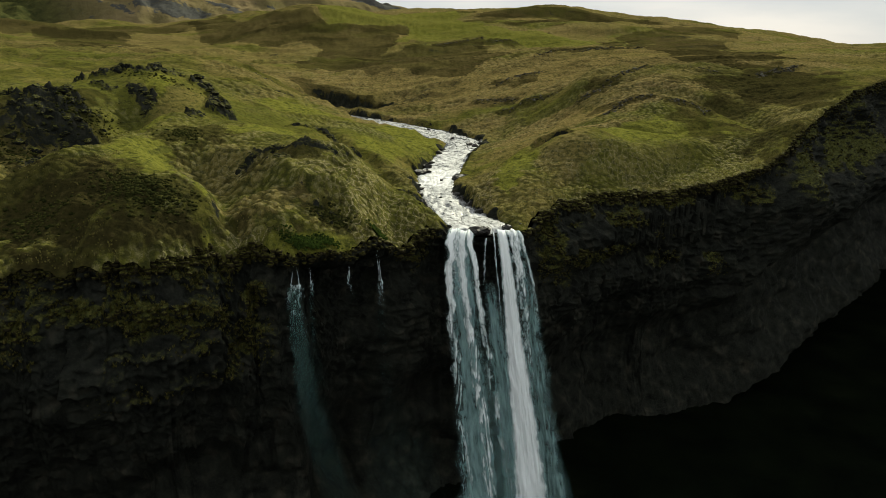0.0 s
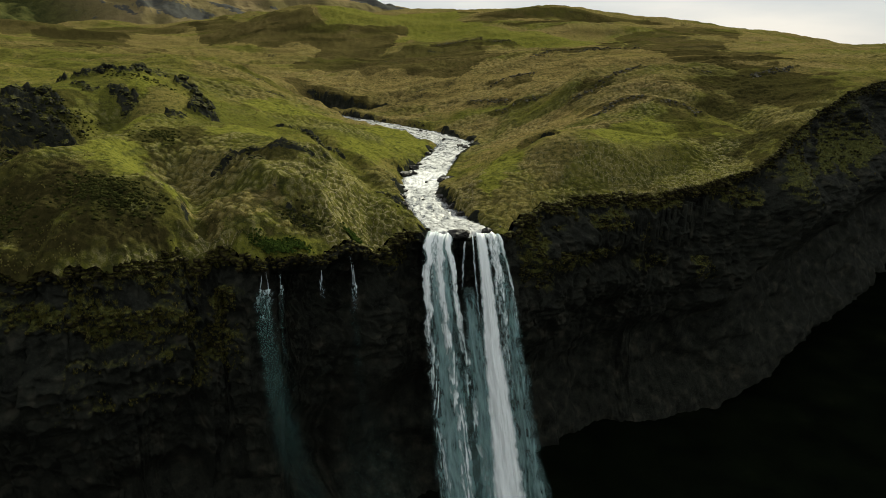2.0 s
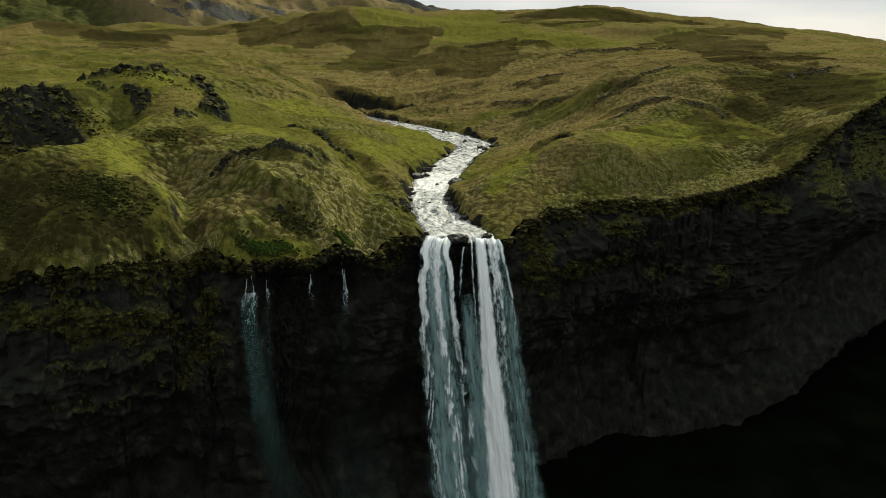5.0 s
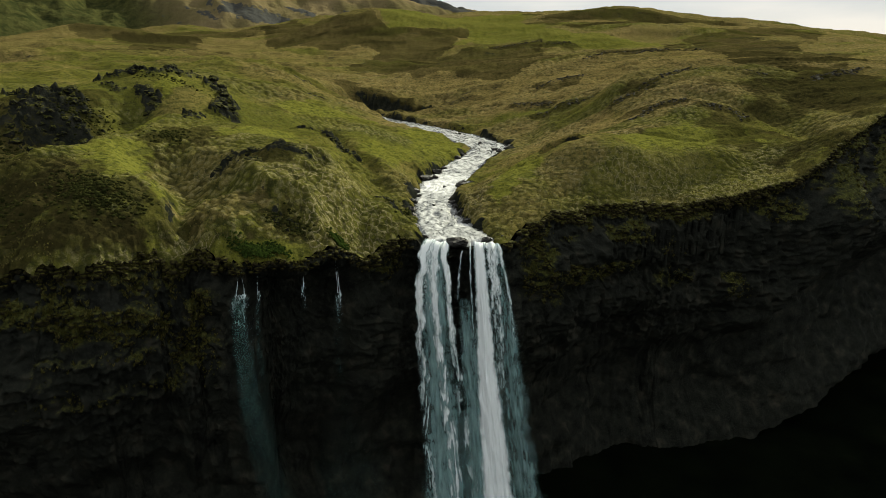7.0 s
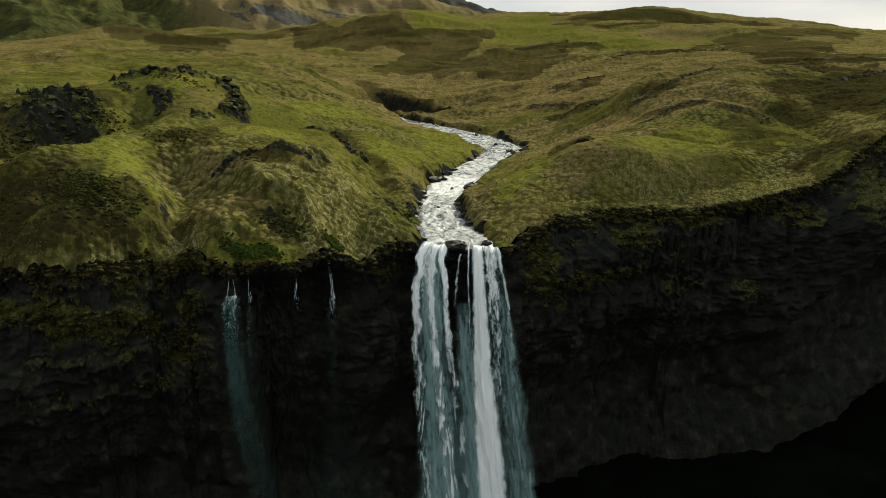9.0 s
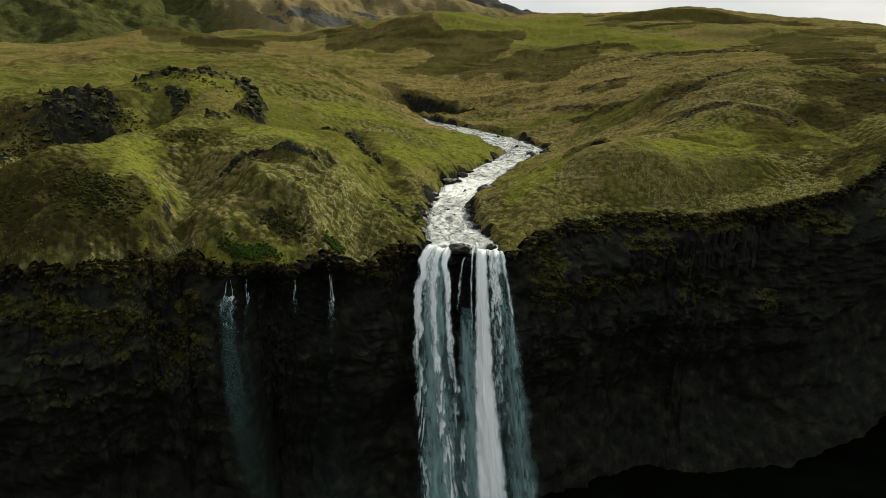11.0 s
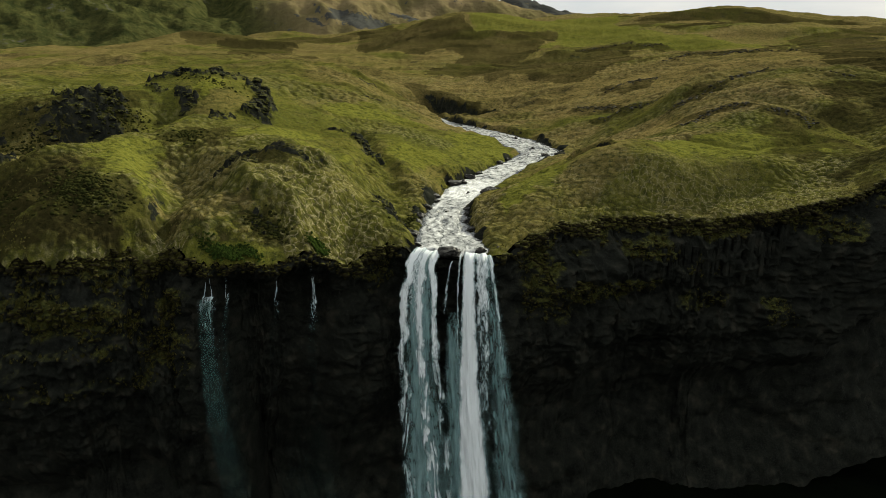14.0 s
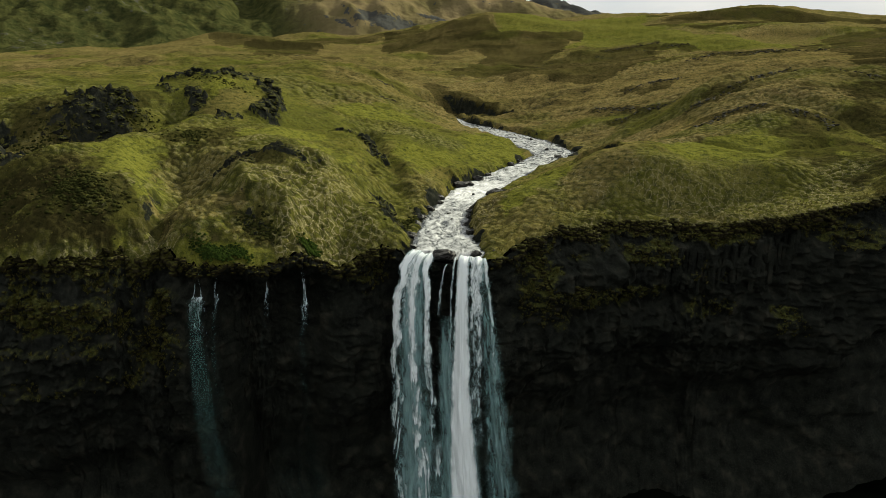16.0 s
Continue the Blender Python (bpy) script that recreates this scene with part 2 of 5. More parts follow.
def far_material():
    m, n, l, bsdf = material("far_mountain_slope")
    pos = position(n)
    mid, fine = noise_node(n, l, pos, 0.006, 6), noise_node(n, l, pos, 0.03, 6, 0.65)
    grass = ramp(n, l, mid, [(0.35, (0.115, 0.10, 0.042)), (0.65, (0.22, 0.17, 0.088))])
    green = ramp(n, l, fine, [(0.35, (0.026, 0.032, 0.012)), (0.6, (0.066, 0.068, 0.022)), (0.8, (0.11, 0.105, 0.036))])
    grass = mix(n, l, attribute(n, "green"), grass, green)
    rocky = arith(n, l, "ADD", attribute(n, "rock"), grey(n, l, fine, 0.35, 0.65, -0.4, 0.4))
    l.new(mix(n, l, grey(n, l, rocky, 0.45, 0.7), grass, (0.066, 0.067, 0.060)), bsdf.inputs["Base Color"])
    bsdf.inputs["Roughness"].default_value = 0.95
    bsdf.inputs["Specular IOR Level"].default_value = 0.0
    bump(n, l, fine, 0.8, 14.0, bsdf)
    return m


def pool_material():
    m, n, l, bsdf = material("plunge_pool_water")
    pos = position(n)
    l.new(ramp(n, l, noise_node(n, l, pos, 0.15, 5), [(0.4, (0.010, 0.016, 0.015)), (0.7, (0.06, 0.075, 0.07))]), bsdf.inputs["Base Color"])
    bsdf.inputs["Roughness"].default_value = 0.2
    bump(n, l, noise_node(n, l, pos, 0.8, 5), 0.5, 0.3, bsdf)
    return m


def plain_material():
    m, n, l, bsdf = material("shade_dark_valley_grass")
    pos = position(n)
    # near black: the shade under the cliff is put into the base colour
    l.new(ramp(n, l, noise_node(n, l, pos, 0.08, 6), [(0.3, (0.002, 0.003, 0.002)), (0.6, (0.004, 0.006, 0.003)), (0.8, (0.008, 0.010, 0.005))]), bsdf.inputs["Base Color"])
    bsdf.inputs["Roughness"].default_value = 1.0
    bsdf.inputs["Specular IOR Level"].default_value = 0.0
    bump(n, l, noise_node(n, l, pos, 0.8, 5), 0.8, 0.4, bsdf)
    return m


GRASS, CLIFF, ROCK, WET = ground_material(), cliff_material(), rock_material(), wet_rock_material()
RIVER, FAR, POOL, PLAIN = river_material(), far_material(), pool_material(), plain_material()
TUFT = tuft_material("tussock_grass", (0.076, 0.075, 0.019), (0.136, 0.124, 0.036), (0.276, 0.228, 0.112))
RIMGRASS = tuft_material("rim_grass", (0.034, 0.035, 0.011), (0.081, 0.077, 0.019), (0.172, 0.146, 0.053))
HAG = tuft_material("lichened_stone", (0.022, 0.021, 0.014), (0.060, 0.057, 0.042), (0.15, 0.145, 0.12))
SHRUB = tuft_material("dark_shrubs", (0.012, 0.015, 0.005), (0.028, 0.031, 0.009), (0.05, 0.048, 0.014))
FERN = tuft_material("spring_herbs", (0.011, 0.019, 0.005), (0.022, 0.038, 0.007), (0.041, 0.058, 0.012))
CLOD = clod_material()
STRAND = falling_water_material("dense_falling_water", (0.30, 0.52, 0.53), (0.90, 0.96, 0.97), 0.32, 1.0)
VEIL = falling_water_material("thin_falling_water", (0.10, 0.21, 0.205), (0.32, 0.50, 0.50), 0.14, 0.92)
SPRAY = falling_water_material("drifting_spray", (0.028, 0.075, 0.068), (0.075, 0.165, 0.152), 0.08, 0.75)
TRICKLE = falling_water_material("trickling_water", (0.20, 0.32, 0.33), (0.66, 0.77, 0.80), 0.30, 0.9)


# ---------------------------------------------------------------- noise and land
def lattice(ix, iy, seed):
    h = (ix.astype(np.int64) * 374761393 + iy.astype(np.int64) * 668265263 + seed * 1274126177) & 0x7FFFFFFF
    h = ((h ^ (h >> 13)) * 1274126177) & 0x7FFFFFFF
    return ((h ^ (h >> 16)) & 0xFFFF) / 65535.0


def value(x, y, seed=0):
    """Smooth noise, -1 to 1."""
    ix, iy = np.floor(x), np.floor(y)
    fx, fy = x - ix, y - iy
    fx, fy = fx * fx * (3 - 2 * fx), fy * fy * (3 - 2 * fy)
    a, b = lattice(ix, iy, seed), lattice(ix + 1, iy, seed)
    c, d = lattice(ix, iy + 1, seed), lattice(ix + 1, iy + 1, seed)
    return 2 * ((a + (b - a) * fx) * (1 - fy) + (c + (d - c) * fx) * fy) - 1


def fbm(x, y, octaves=4, seed=0, gain=0.5):
    out, amp = 0, 1.0
    for k in range(octaves):
        c, s = math.cos(0.6 + k), math.sin(0.6 + k)
        out = out + amp * value((x * c - y * s) * 2 ** k + 17 * k, (x * s + y * c) * 2 ** k - 9 * k, seed + k)
        amp *= gain
    return out


def ridged(x, y, octaves=4, seed=0):
    out, amp = 0, 1.0
    for k in range(octaves):
        out = out + amp * (1 - 2 * np.abs(value(x * 2 ** k + 31 * k, y * 2 ** k + 7 * k, seed + k)))
        amp *= 0.5
    return out


def step(a, b, x):
    t = np.clip((x - a) / (b - a), 0, 1)
    return t * t * (3 - 2 * t)


# broad lie of the land: centre, reach, height
UPLAND = [
    (-200, 0, 130, 9.1), (-9, 223, 130, -1.3), (250, 200, 130, 6.3), (7, 1, 130, -8.9), (150, 108, 130, 4.3), (-108, 63, 60, 9.4),
    (91, 226, 60, 3.9), (-8, 114, 60, -1.9), (92, 121, 60, 4.4), (-160, 60, 60, 7.2), (-178, 142, 60, 4.5), (150, 108, 60, 3.1),
    (62, 285, 60, 7.7), (-130, -60, 60, 3.6), (-54, 219, 60, -8.7), (71, 71, 60, 3.1), (200, 150, 60, 2.3), (-66, -33, 60, -5.0),
]
FAR_HILLS = [
    (-248, 263, 130, 7.5), (84, 767, 200, 18.3), (486, 602, 200, -5.9), (-146, 441, 130, -8.2), (39, 1077, 300, 25.4), (6, 414, 130, -2.7),
    (282, 459, 130, 6.6), (460, 619, 60, -20.2), (470, 986, 90, -11.3), (-141, 600, 60, 18.0), (-84, 315, 60, -3.0), (-480, 550, 90, 7.9),
    (-214, 537, 60, -8.5), (145, 760, 60, 7.5), (-248, 263, 30, 7.3),
]
WEST_KNOLLS = [
    (-40, 1, 30, -1.6), (-119, 211, 30, 8.2), (-21, 272, 30, 4.2), (-95, 170, 30, 3.9), (-61, 61, 30, 0.3), (-16, 46, 30, 1.2),
    (-200, 0, 30, 4.3), (-39, 174, 30, -7.0), (-92, -47, 30, 3.4), (-140, 110, 30, -3.3), (-160, 60, 30, -3.9), (-67, -21, 15, 5.0),
    (-63, 6, 15, 2.5), (-10, 31, 15, -6.9), (-112, 61, 15, -5.0), (-86, 49, 15, 0.6), (-30, 5, 15, 14.2), (-57, 25, 15, 7.0),
    (-75, -36, 15, -2.2), (-108, 28, 15, 5.4), (-67, 144, 15, 2.0), (-96, 62, 15, 8.5), (-125, 10, 15, -2.8),
]
EAST_KNOLLS = [
    (42, 43, 30, 2.2), (56, 119, 30, 8.8), (37, 203, 30, 1.7), (110, 69, 30, 7.8), (76, 35, 30, 1.4), (10, 121, 30, -11.4),
    (97, 86, 30, -4.7), (21, 47, 15, 4.4), (22, 12, 15, -2.6), (-1, 58, 15, -6.0), (35, 20, 15, -3.2), (-3, 95, 15, -2.6),
    (7, 21, 15, 6.3), (97, 86, 15, -4.3), (76, 66, 15, -5.4), (35, 102, 15, -1.9),
]
WEST_HUMMOCKS = [
    (-47, 6, 8, -1.9), (-15, -6, 8, -3.1), (-54, -2, 8, -1.7), (-44, 63, 11, -0.8), (-13, 74, 11, -3.2), (-13, 18, 8, -3.2),
    (-16, 46, 8, -1.8), (-57, -19, 8, 6.0), (-70, -7, 8, 5.3), (-70, 53, 11, 4.0), (-34, -19, 8, 2.4), (-58, -30, 8, 1.8),
    (-42, -10, 8, 1.4), (-24, 39, 8, 3.3), (-26, 61, 11, 2.6),
]
EAST_HUMMOCKS = [
    (28, 37, 8, 4.6), (69, 37, 8, -5.1), (65, 82, 11, 2.4), (21, 30, 8, -2.3), (-4, 9, 8, -3.7),
]
SKYLINE = [
    (582, 851, 70, -23.3), (721, 944, 70, -16.2), (-460, 596, 45, 9.8), (-155, 637, 45, 8.9), (520, 749, 70, -11.5), (373, 509, 70, -7.4), (-505, 891, 45, 10.2), (260, 701, 70, -7.1), (32, 776, 70, -7.1), (787, 1040, 70, -10.6), (-283, 892, 45, 6.7), (35, 941, 70, -6.1), (757, 1138, 70, -7.7), (468, 753, 45, 5.7),
]
LEVELS = [
    (-91, 85, 12, 2.8), (-65, 55, 8, -2.5), (-110, 65, 12, -1.5), (-104, 29, 8, 0.5), (-28, -14, 5, 0.6), (-54, -27, 6, 0.9), (-47, -16, 6, -0.4), (-61, -11, 8, -0.7),
    (-32, 45, 8, 1.6), (-49, 56, 9, 1.0), (-38, 55, 7, 1.5), (-31, 55, 7, -1.1), (28, 20, 7, 1.0), (42, 24, 7, -0.6), (57, 27, 7, -2.0), (76, 34, 8, 1.6),
    (37, 203, 30, -1.6), (54, 118, 14, 1.1), (45, 80, 14, 0.6), (67, 77, 14, 0.9), (9, 9, 5, -0.9), (-14, 5, 4.5, 1.4), (-44, -24, 6, 1.1), (-69, 94, 12, -1.0),
]
LANDFORMS = LEVELS + SKYLINE + UPLAND + FAR_HILLS + WEST_KNOLLS + EAST_KNOLLS + WEST_HUMMOCKS + EAST_HUMMOCKS
# the stream: middle x, y, width, level of the water
STREAM = [
    (-1.6, -0.6, 13.6, 59.5), (-1.9, 2, 12.8, 59.8), (-4.5, 9.3, 11.0, 60.1), (-7.2, 18.1, 9.0, 60.5), (-9.7, 31, 8.8, 60.8), (-10.2, 46.1, 9.8, 61.3),
    (-9, 58.5, 12.0, 61.7), (-6.6, 74.4, 11.0, 62.1), (-3, 94.8, 10.8, 62.4), (0.5, 113, 13.0, 62.8), (-0.5, 123, 15.0, 63.1),
    (-7.1, 135.3, 16.6, 63.8), (-17.4, 150.2, 17.0, 64.8), (-31.5, 166.2, 13.6, 66.0), (-39.1, 174.4, 11.6, 66.7), (-47.4, 181.1, 9, 67.6), (-54, 190, 9, 67.9), (-60, 204, 9, 68.1), (-70, 221, 9, 68.3),
]


def smooth_line(pts, n):
    """Catmull-Rom through the points, resampled evenly."""
    p = np.array(pts, float)
    p = np.vstack([2 * p[0] - p[1], p, 2 * p[-1] - p[-2]])
    out = []
    for i in range(1, len(p) - 2):
        t = np.linspace(0, 1, 24, endpoint=False)[:, None]
        a, b, c, d = p[i - 1], p[i], p[i + 1], p[i + 2]
        out.append(0.5 * (2 * b + (c - a) * t + (2 * a - 5 * b + 4 * c - d) * t ** 2 + (3 * b - a - 3 * c + d) * t ** 3))
    out = np.vstack(out + [p[-2][None]])
    s = np.r_[0, np.cumsum(np.hypot(*np.diff(out[:, :2], axis=0).T))]
    q = np.linspace(0, s[-1], n)
    return np.array([np.interp(q, s, out[:, k]) for k in range(out.shape[1])]).T, q


STREAM_LINE, STREAM_S = smooth_line(STREAM, 420)
EDGE = [
    (-420, -170), (-240, -120), (-140, -72), (-92, -50), (-75, -37.5), (-66, -34.6), (-57.5, -33.6), (-50, -29.4), (-45.5, -25.2), (-40.5, -22.6), (-34, -22.6), (-30, -21.8), (-25, -18.4), (-20, -12.6),
    (-15.5, -6.0), (-9.6, -1.7), (-1, -1.2), (6.2, -0.8), (10, 6.6), (19, 14.0), (27, 19.2), (36, 22.2), (48, 24.2), (57, 27), (66, 30.5),
    (76, 35.5), (92, 52), (109, 68.5), (128, 86), (150, 106), (200, 150), (320, 210), (600, 300),
]
EDGE_LINE, _ = smooth_line(EDGE, 3000)
HUB = (8.0, -112.0)


# gullies, banks and ridges that cross the slopes: width, depth (negative: a ridge), points
FURROWS = [
    (1.8, 2.0, [(-50, -8), (-45.5, -16.4), (-43.7, -20), (-43, -25)]),
    (2.8, 3.2, [(-47, 70), (-37, 54), (-32, 47), (-26, 36), (-18, 16), (-12, 8)]),
    (0.6, 0.9, [(-31, 40), (-27, 16), (-27.6, 1.8), (-32, -6.8)]),
    (1.4, -1.4, [(-54, 2.6), (-46, -2), (-42.6, 0), (-37.3, -6), (-32.3, -8.3), (-27.7, -10)]),
    (1.0, 1.3, [(-48.3, -12.5), (-46.3, -16), (-44.6, -19.3)]),
    (2.6, -2.0, [(-74, 11), (-65, -2), (-54, -13), (-48, -15)]),
    (1.3, 1.8, [(-90, 112), (-82, 103), (-74.5, 93.5), (-68, 92), (-60, 86), (-53, 90), (-48, 118)]),
    (1.2, -1.0, [(-91, 109), (-83, 99), (-76, 90), (-69, 88), (-60, 82), (-52, 85)]),
    (4.5, 4.2, [(-98, -14), (-92, 2), (-88, 11), (-84, 22), (-83, 36)]),
    (3.5, -2.2, [(-84, -20), (-75, -5), (-71, 6), (-73, 17), (-70, 30)]),
    (1.6, -1.5, [(-33, -6), (-27, -9), (-24, -13), (-22, -16)]),
    (2.0, 1.6, [(-62, -18), (-64, -26), (-63, -33)]),
    (1.6, -1.3, [(-40, -6), (-38, -13), (-37, -19)]),
    (2.2, 1.8, [(-57, 6), (-52, 0), (-47, -5), (-38, -9)]),
    (2.0, -1.6, [(-52, 10), (-46, 8), (-38, 6), (-29, 7)]),
    (2.0, 1.5, [(-24, 20), (-21, 8), (-19, -3), (-18, -9)]),
    (1.6, 1.3, [(-34, 14), (-30, 22), (-30, 34)]),
    (2.4, 2.0, [(-62, 42), (-58, 50), (-52, 60), (-46, 68)]),
    (1.2, 1.2, [(42, 60), (52, 54), (62, 58), (72, 66)]),
    (2.4, -1.8, [(34, 34), (44, 38), (56, 40)]),
    (2.0, 1.4, [(14, 20), (24, 24), (38, 27), (52, 33)]),
    (3.0, 1.6, [(12, 110), (18, 140), (30, 165), (46, 175)]),
    (4.0, -2.6, [(44, 128), (52, 140), (66, 156), (80, 172)]),
    (3.0, 1.8, [(26, 120), (44, 118), (60, 112)]),
    (1.5, 2.6, [(16.8, 43.0), (18.6, 44.2), (21.0, 44.8), (23.2, 44.0)]),
    (1.0, -1.6, [(16.4, 45.6), (18.6, 47.2), (21.4, 47.6), (24.2, 46.0)]),
    (4.5, 4.5, [(-113, 8), (-102, 12), (-90, 17), (-80, 13)]),
    (3.0, 2.4, [(60, 96), (74, 84), (84, 70), (82, 56)]),
]


def furrows(x, y):
    out = np.zeros(x.shape)
    for width, depth, pts in FURROWS:
        line, _ = smooth_line(pts, 26)
        cx, cy = line[:, 0].mean(), line[:, 1].mean()
        near = np.hypot(x - cx, y - cy) < np.hypot(line[:, 0] - cx, line[:, 1] - cy).max() + 4 * width
        if not near.any():
            continue
        xn, yn = x[near], y[near]
        xn, yn = xn + 1.2 * fbm(xn / 6, yn / 6, 2, 171), yn + 1.2 * fbm(xn / 6, yn / 6, 2, 173)
        d = np.min([np.hypot(xn - a, yn - b) for a, b in line], axis=0)
        out[near] -= depth * np.exp(-(d / width) ** 2 / 2)
    return out


def stream_near(x, y):
    """Distance to the stream's middle, its half width and level there."""
    d = np.full(x.shape, 1e9)
    w, z = np.zeros(x.shape), np.zeros(x.shape)
    near = (x > -150) & (x < 60) & (y > -20) & (y < 290)
    xn, yn = x[near], y[near]
    dn, wn_, zn = np.full(xn.shape, 1e9), np.zeros(xn.shape), np.zeros(xn.shape)
    for px, py, pw, pz in STREAM_LINE[::3]:
        q = np.hypot(xn - px, yn - py)
        hit = q < dn
        dn[hit], wn_[hit], zn[hit] = q[hit], pw / 2, pz
    d[near], w[near], z[near] = dn, wn_, zn
    return d, w, z


def swell(x, y, forms):
    return sum(h * np.exp(-((x - a) ** 2 + (y - b) ** 2) / (2 * r * r)) for a, b, r, h in forms)


def patch(x, y, cx, cy, rx, ry, turn=0.0, ragged=0.35, seed=3):
    """1 inside a ragged oval, 0 outside."""
    c, s = math.cos(radians(turn)), math.sin(radians(turn))
    u, v = ((x - cx) * c + (y - cy) * s) / rx, (-(x - cx) * s + (y - cy) * c) / ry
    size = max(rx, ry)
    return step(1.15, 0.8, np.hypot(u, v) + ragged * fbm(x / size * 3, y / size * 3, 4, seed))


def field(x, y, pts, soft, seed):
    """1 inside a ragged outline, 0 outside."""
    xr, yr = x + soft * fbm(x / (4 * soft), y / (4 * soft), 4, seed), y + soft * fbm(x / (4 * soft), y / (4 * soft), 4, seed + 9)
    inside = np.zeros(x.shape, bool)
    for (ax, ay), (bx, by) in zip(pts, pts[1:] + pts[:1]):
        cross = ((ay > yr) != (by > yr)) & (xr < (bx - ax) * (yr - ay) / (by - ay + 1e-9) + ax)
        inside ^= cross
    return inside.astype(float)


DARK_HEATH = [(-352, 849), (-313, 888), (-168, 596), (-139, 602), (-114, 550), (-36, 578), (-30, 555), (-53, 445), (-32, 462), (2, 470), (34, 493), (34, 281), (18, 256), (6, 231), (-13, 257), (-47, 274), (-82, 326), (-109, 358), (-107, 470), (-133, 495), (-159, 473), (-242, 562)]
WEST_HEATH = [(-540, 640), (-470, 800), (-340, 860), (-290, 740), (-330, 560), (-430, 540)]
HAYFIELD = [(-136, 612), (-60, 720), (26, 830), (21, 603), (44, 555), (91, 506), (140, 430), (100, 400), (63, 461), (34, 496), (2, 488), (-29, 498), (-44, 488), (-29, 555), (-35, 581), (-113, 553)]
# dark heath and stony ledges on the eastern hill
EAST_HEATHS = [
    [(26, 602), (50, 700), (111, 723), (141, 723), (228, 721), (265, 678), (115, 527), (71, 551)],
    [(159, 487), (192, 506), (292, 687), (330, 640), (330, 608), (196, 348), (162, 233), (213, 308), (133, 142), (106, 125), (98, 160), (113, 260)],
    [(49, 264), (63, 295), (152, 482), (120, 293), (81, 277), (57, 261)],
    [(43, 123), (52, 129), (64, 141), (66, 136), (58, 123), (46, 119)],
    [(12, 208), (27, 195), (39, 202), (41, 181), (27, 184)],
    [(25, 455), (49, 484), (60, 455), (39, 281)],
    [(40, 82), (55, 95), (58, 80), (44, 80)],
]
FAR_WEST_HEATH = [(-420, 560), (-330, 610), (-262, 420), (-205, 272), (-250, 296), (-330, 462)]
# craggy lava outcrops: half width, roughness of the rock in metres, points of the line
CRAGS = [
    (2.4, 1.7, [(-99, 57), (-94.5, 60), (-90, 61.5), (-87.5, 68), (-90, 80)]), (1.8, 1.4, [(-90, 80), (-84, 78), (-78, 73.5)]), (2.6, 1.7, [(-78, 73.5), (-72, 64), (-67, 52), (-64.5, 48)]),
    (1.8, 1.3, [(-86.4, 49), (-83, 45.5), (-80.6, 41.5)]), (1.6, 1.7, [(-111, 66.5), (-107, 61)]), (1.3, 1.1, [(-68, 41), (-67.2, 31)]), (1.2, 1.0, [(-97, 50), (-92, 47)]),
    (1.8, 1.8, [(-108, 30), (-103.5, 29)]), (2.2, 2.0, [(-100.5, 31), (-95, 33)]), (6.5, 1.7, [(-101, 22), (-93, 25), (-87, 22)]), (5.0, 1.6, [(-95, 15), (-88, 13), (-83, 12)]), (4.0, 1.8, [(-113, 9), (-107, 2), (-100, 0)]),
    (0.9, 0.7, [(-43.7, 6.6), (-37, 4.6), (-33.7, 5), (-30, 4)]), (1.7, 0.7, [(-41, 2.2), (-39, 1)]), (1.1, 1.2, [(-47.8, 5), (-46, 7)]), (1.7, 0.5, [(-30.2, -14), (-27.4, -13)]),
    (1.6, 1.6, [(-51, 57), (-46, 58), (-40, 55.5), (-36, 50.5), (-31.5, 45)]), (1.2, 1.2, [(-45, 62), (-40, 57)]), (1.9, 1.1, [(-21.5, 20), (-17.5, 12), (-13.5, 5)]),
    (3.2, 1.0, [(-72, 243), (-56, 227), (-30, 201)]), 
]
# stony ledges that crop out of the eastern slope: half width, points
STONY = [
    (2.6, [(42, 111), (48, 113), (55, 119), (64, 127), (72, 134)]), (2.8, [(22, 196), (34, 199), (43, 204)]), (4.0, [(50, 252), (61, 268), (78, 270), (92, 258), (108, 262)]),
    (1.5, [(41.4, 77.3), (46, 82), (52, 88), (58.4, 84)]), (1.6, [(63, 80), (69.1, 78.7), (72.4, 73.2)]), (2.4, [(86.9, 122.7), (93.3, 117)]), (2.6, [(104.6, 111.3), (118, 120), (129, 133)]),
    (2.2, [(9, 175), (17, 168), (25, 162)]), (5.0, [(40, 469), (60, 458)]), (1.2, [(-74, 147), (-68, 149)]), (1.6, [(-92, 190), (-86, 196)]), (4.0, [(-4, 470), (18, 478), (36, 488)]), (3.0, [(20, 152), (30, 146), (38, 140)]),
]
# heath ovals; those at (-68, -26) and (100, 90) also paint shade
HEATHS_AND_SHADE = [
    (-68, -26, 10, 6, 15), (-60, -30, 12, 3.5, 20), (82, 50, 8, 12, -40), (100, 90, 18, 34, -45), (30, 745, 45, 22, 0), (90, 278, 45, 8, 10), (-56, 226, 38, 6, 134), (20.0, 44.0, 4.0, 1.2, 8),
    (55, 500, 34, 9, 0), (-270, 395, 50, 9, 0), (-60, -22, 13, 8, 10), (-78, -18, 12, 10, 0), (-92, -4, 10, 10, 0), (-40, 3, 8, 3, 10), (-100, 24, 20, 14, 20), (-62, 18, 6, 7, 0), (-29, -13.5, 3, 2.2, 0),
]
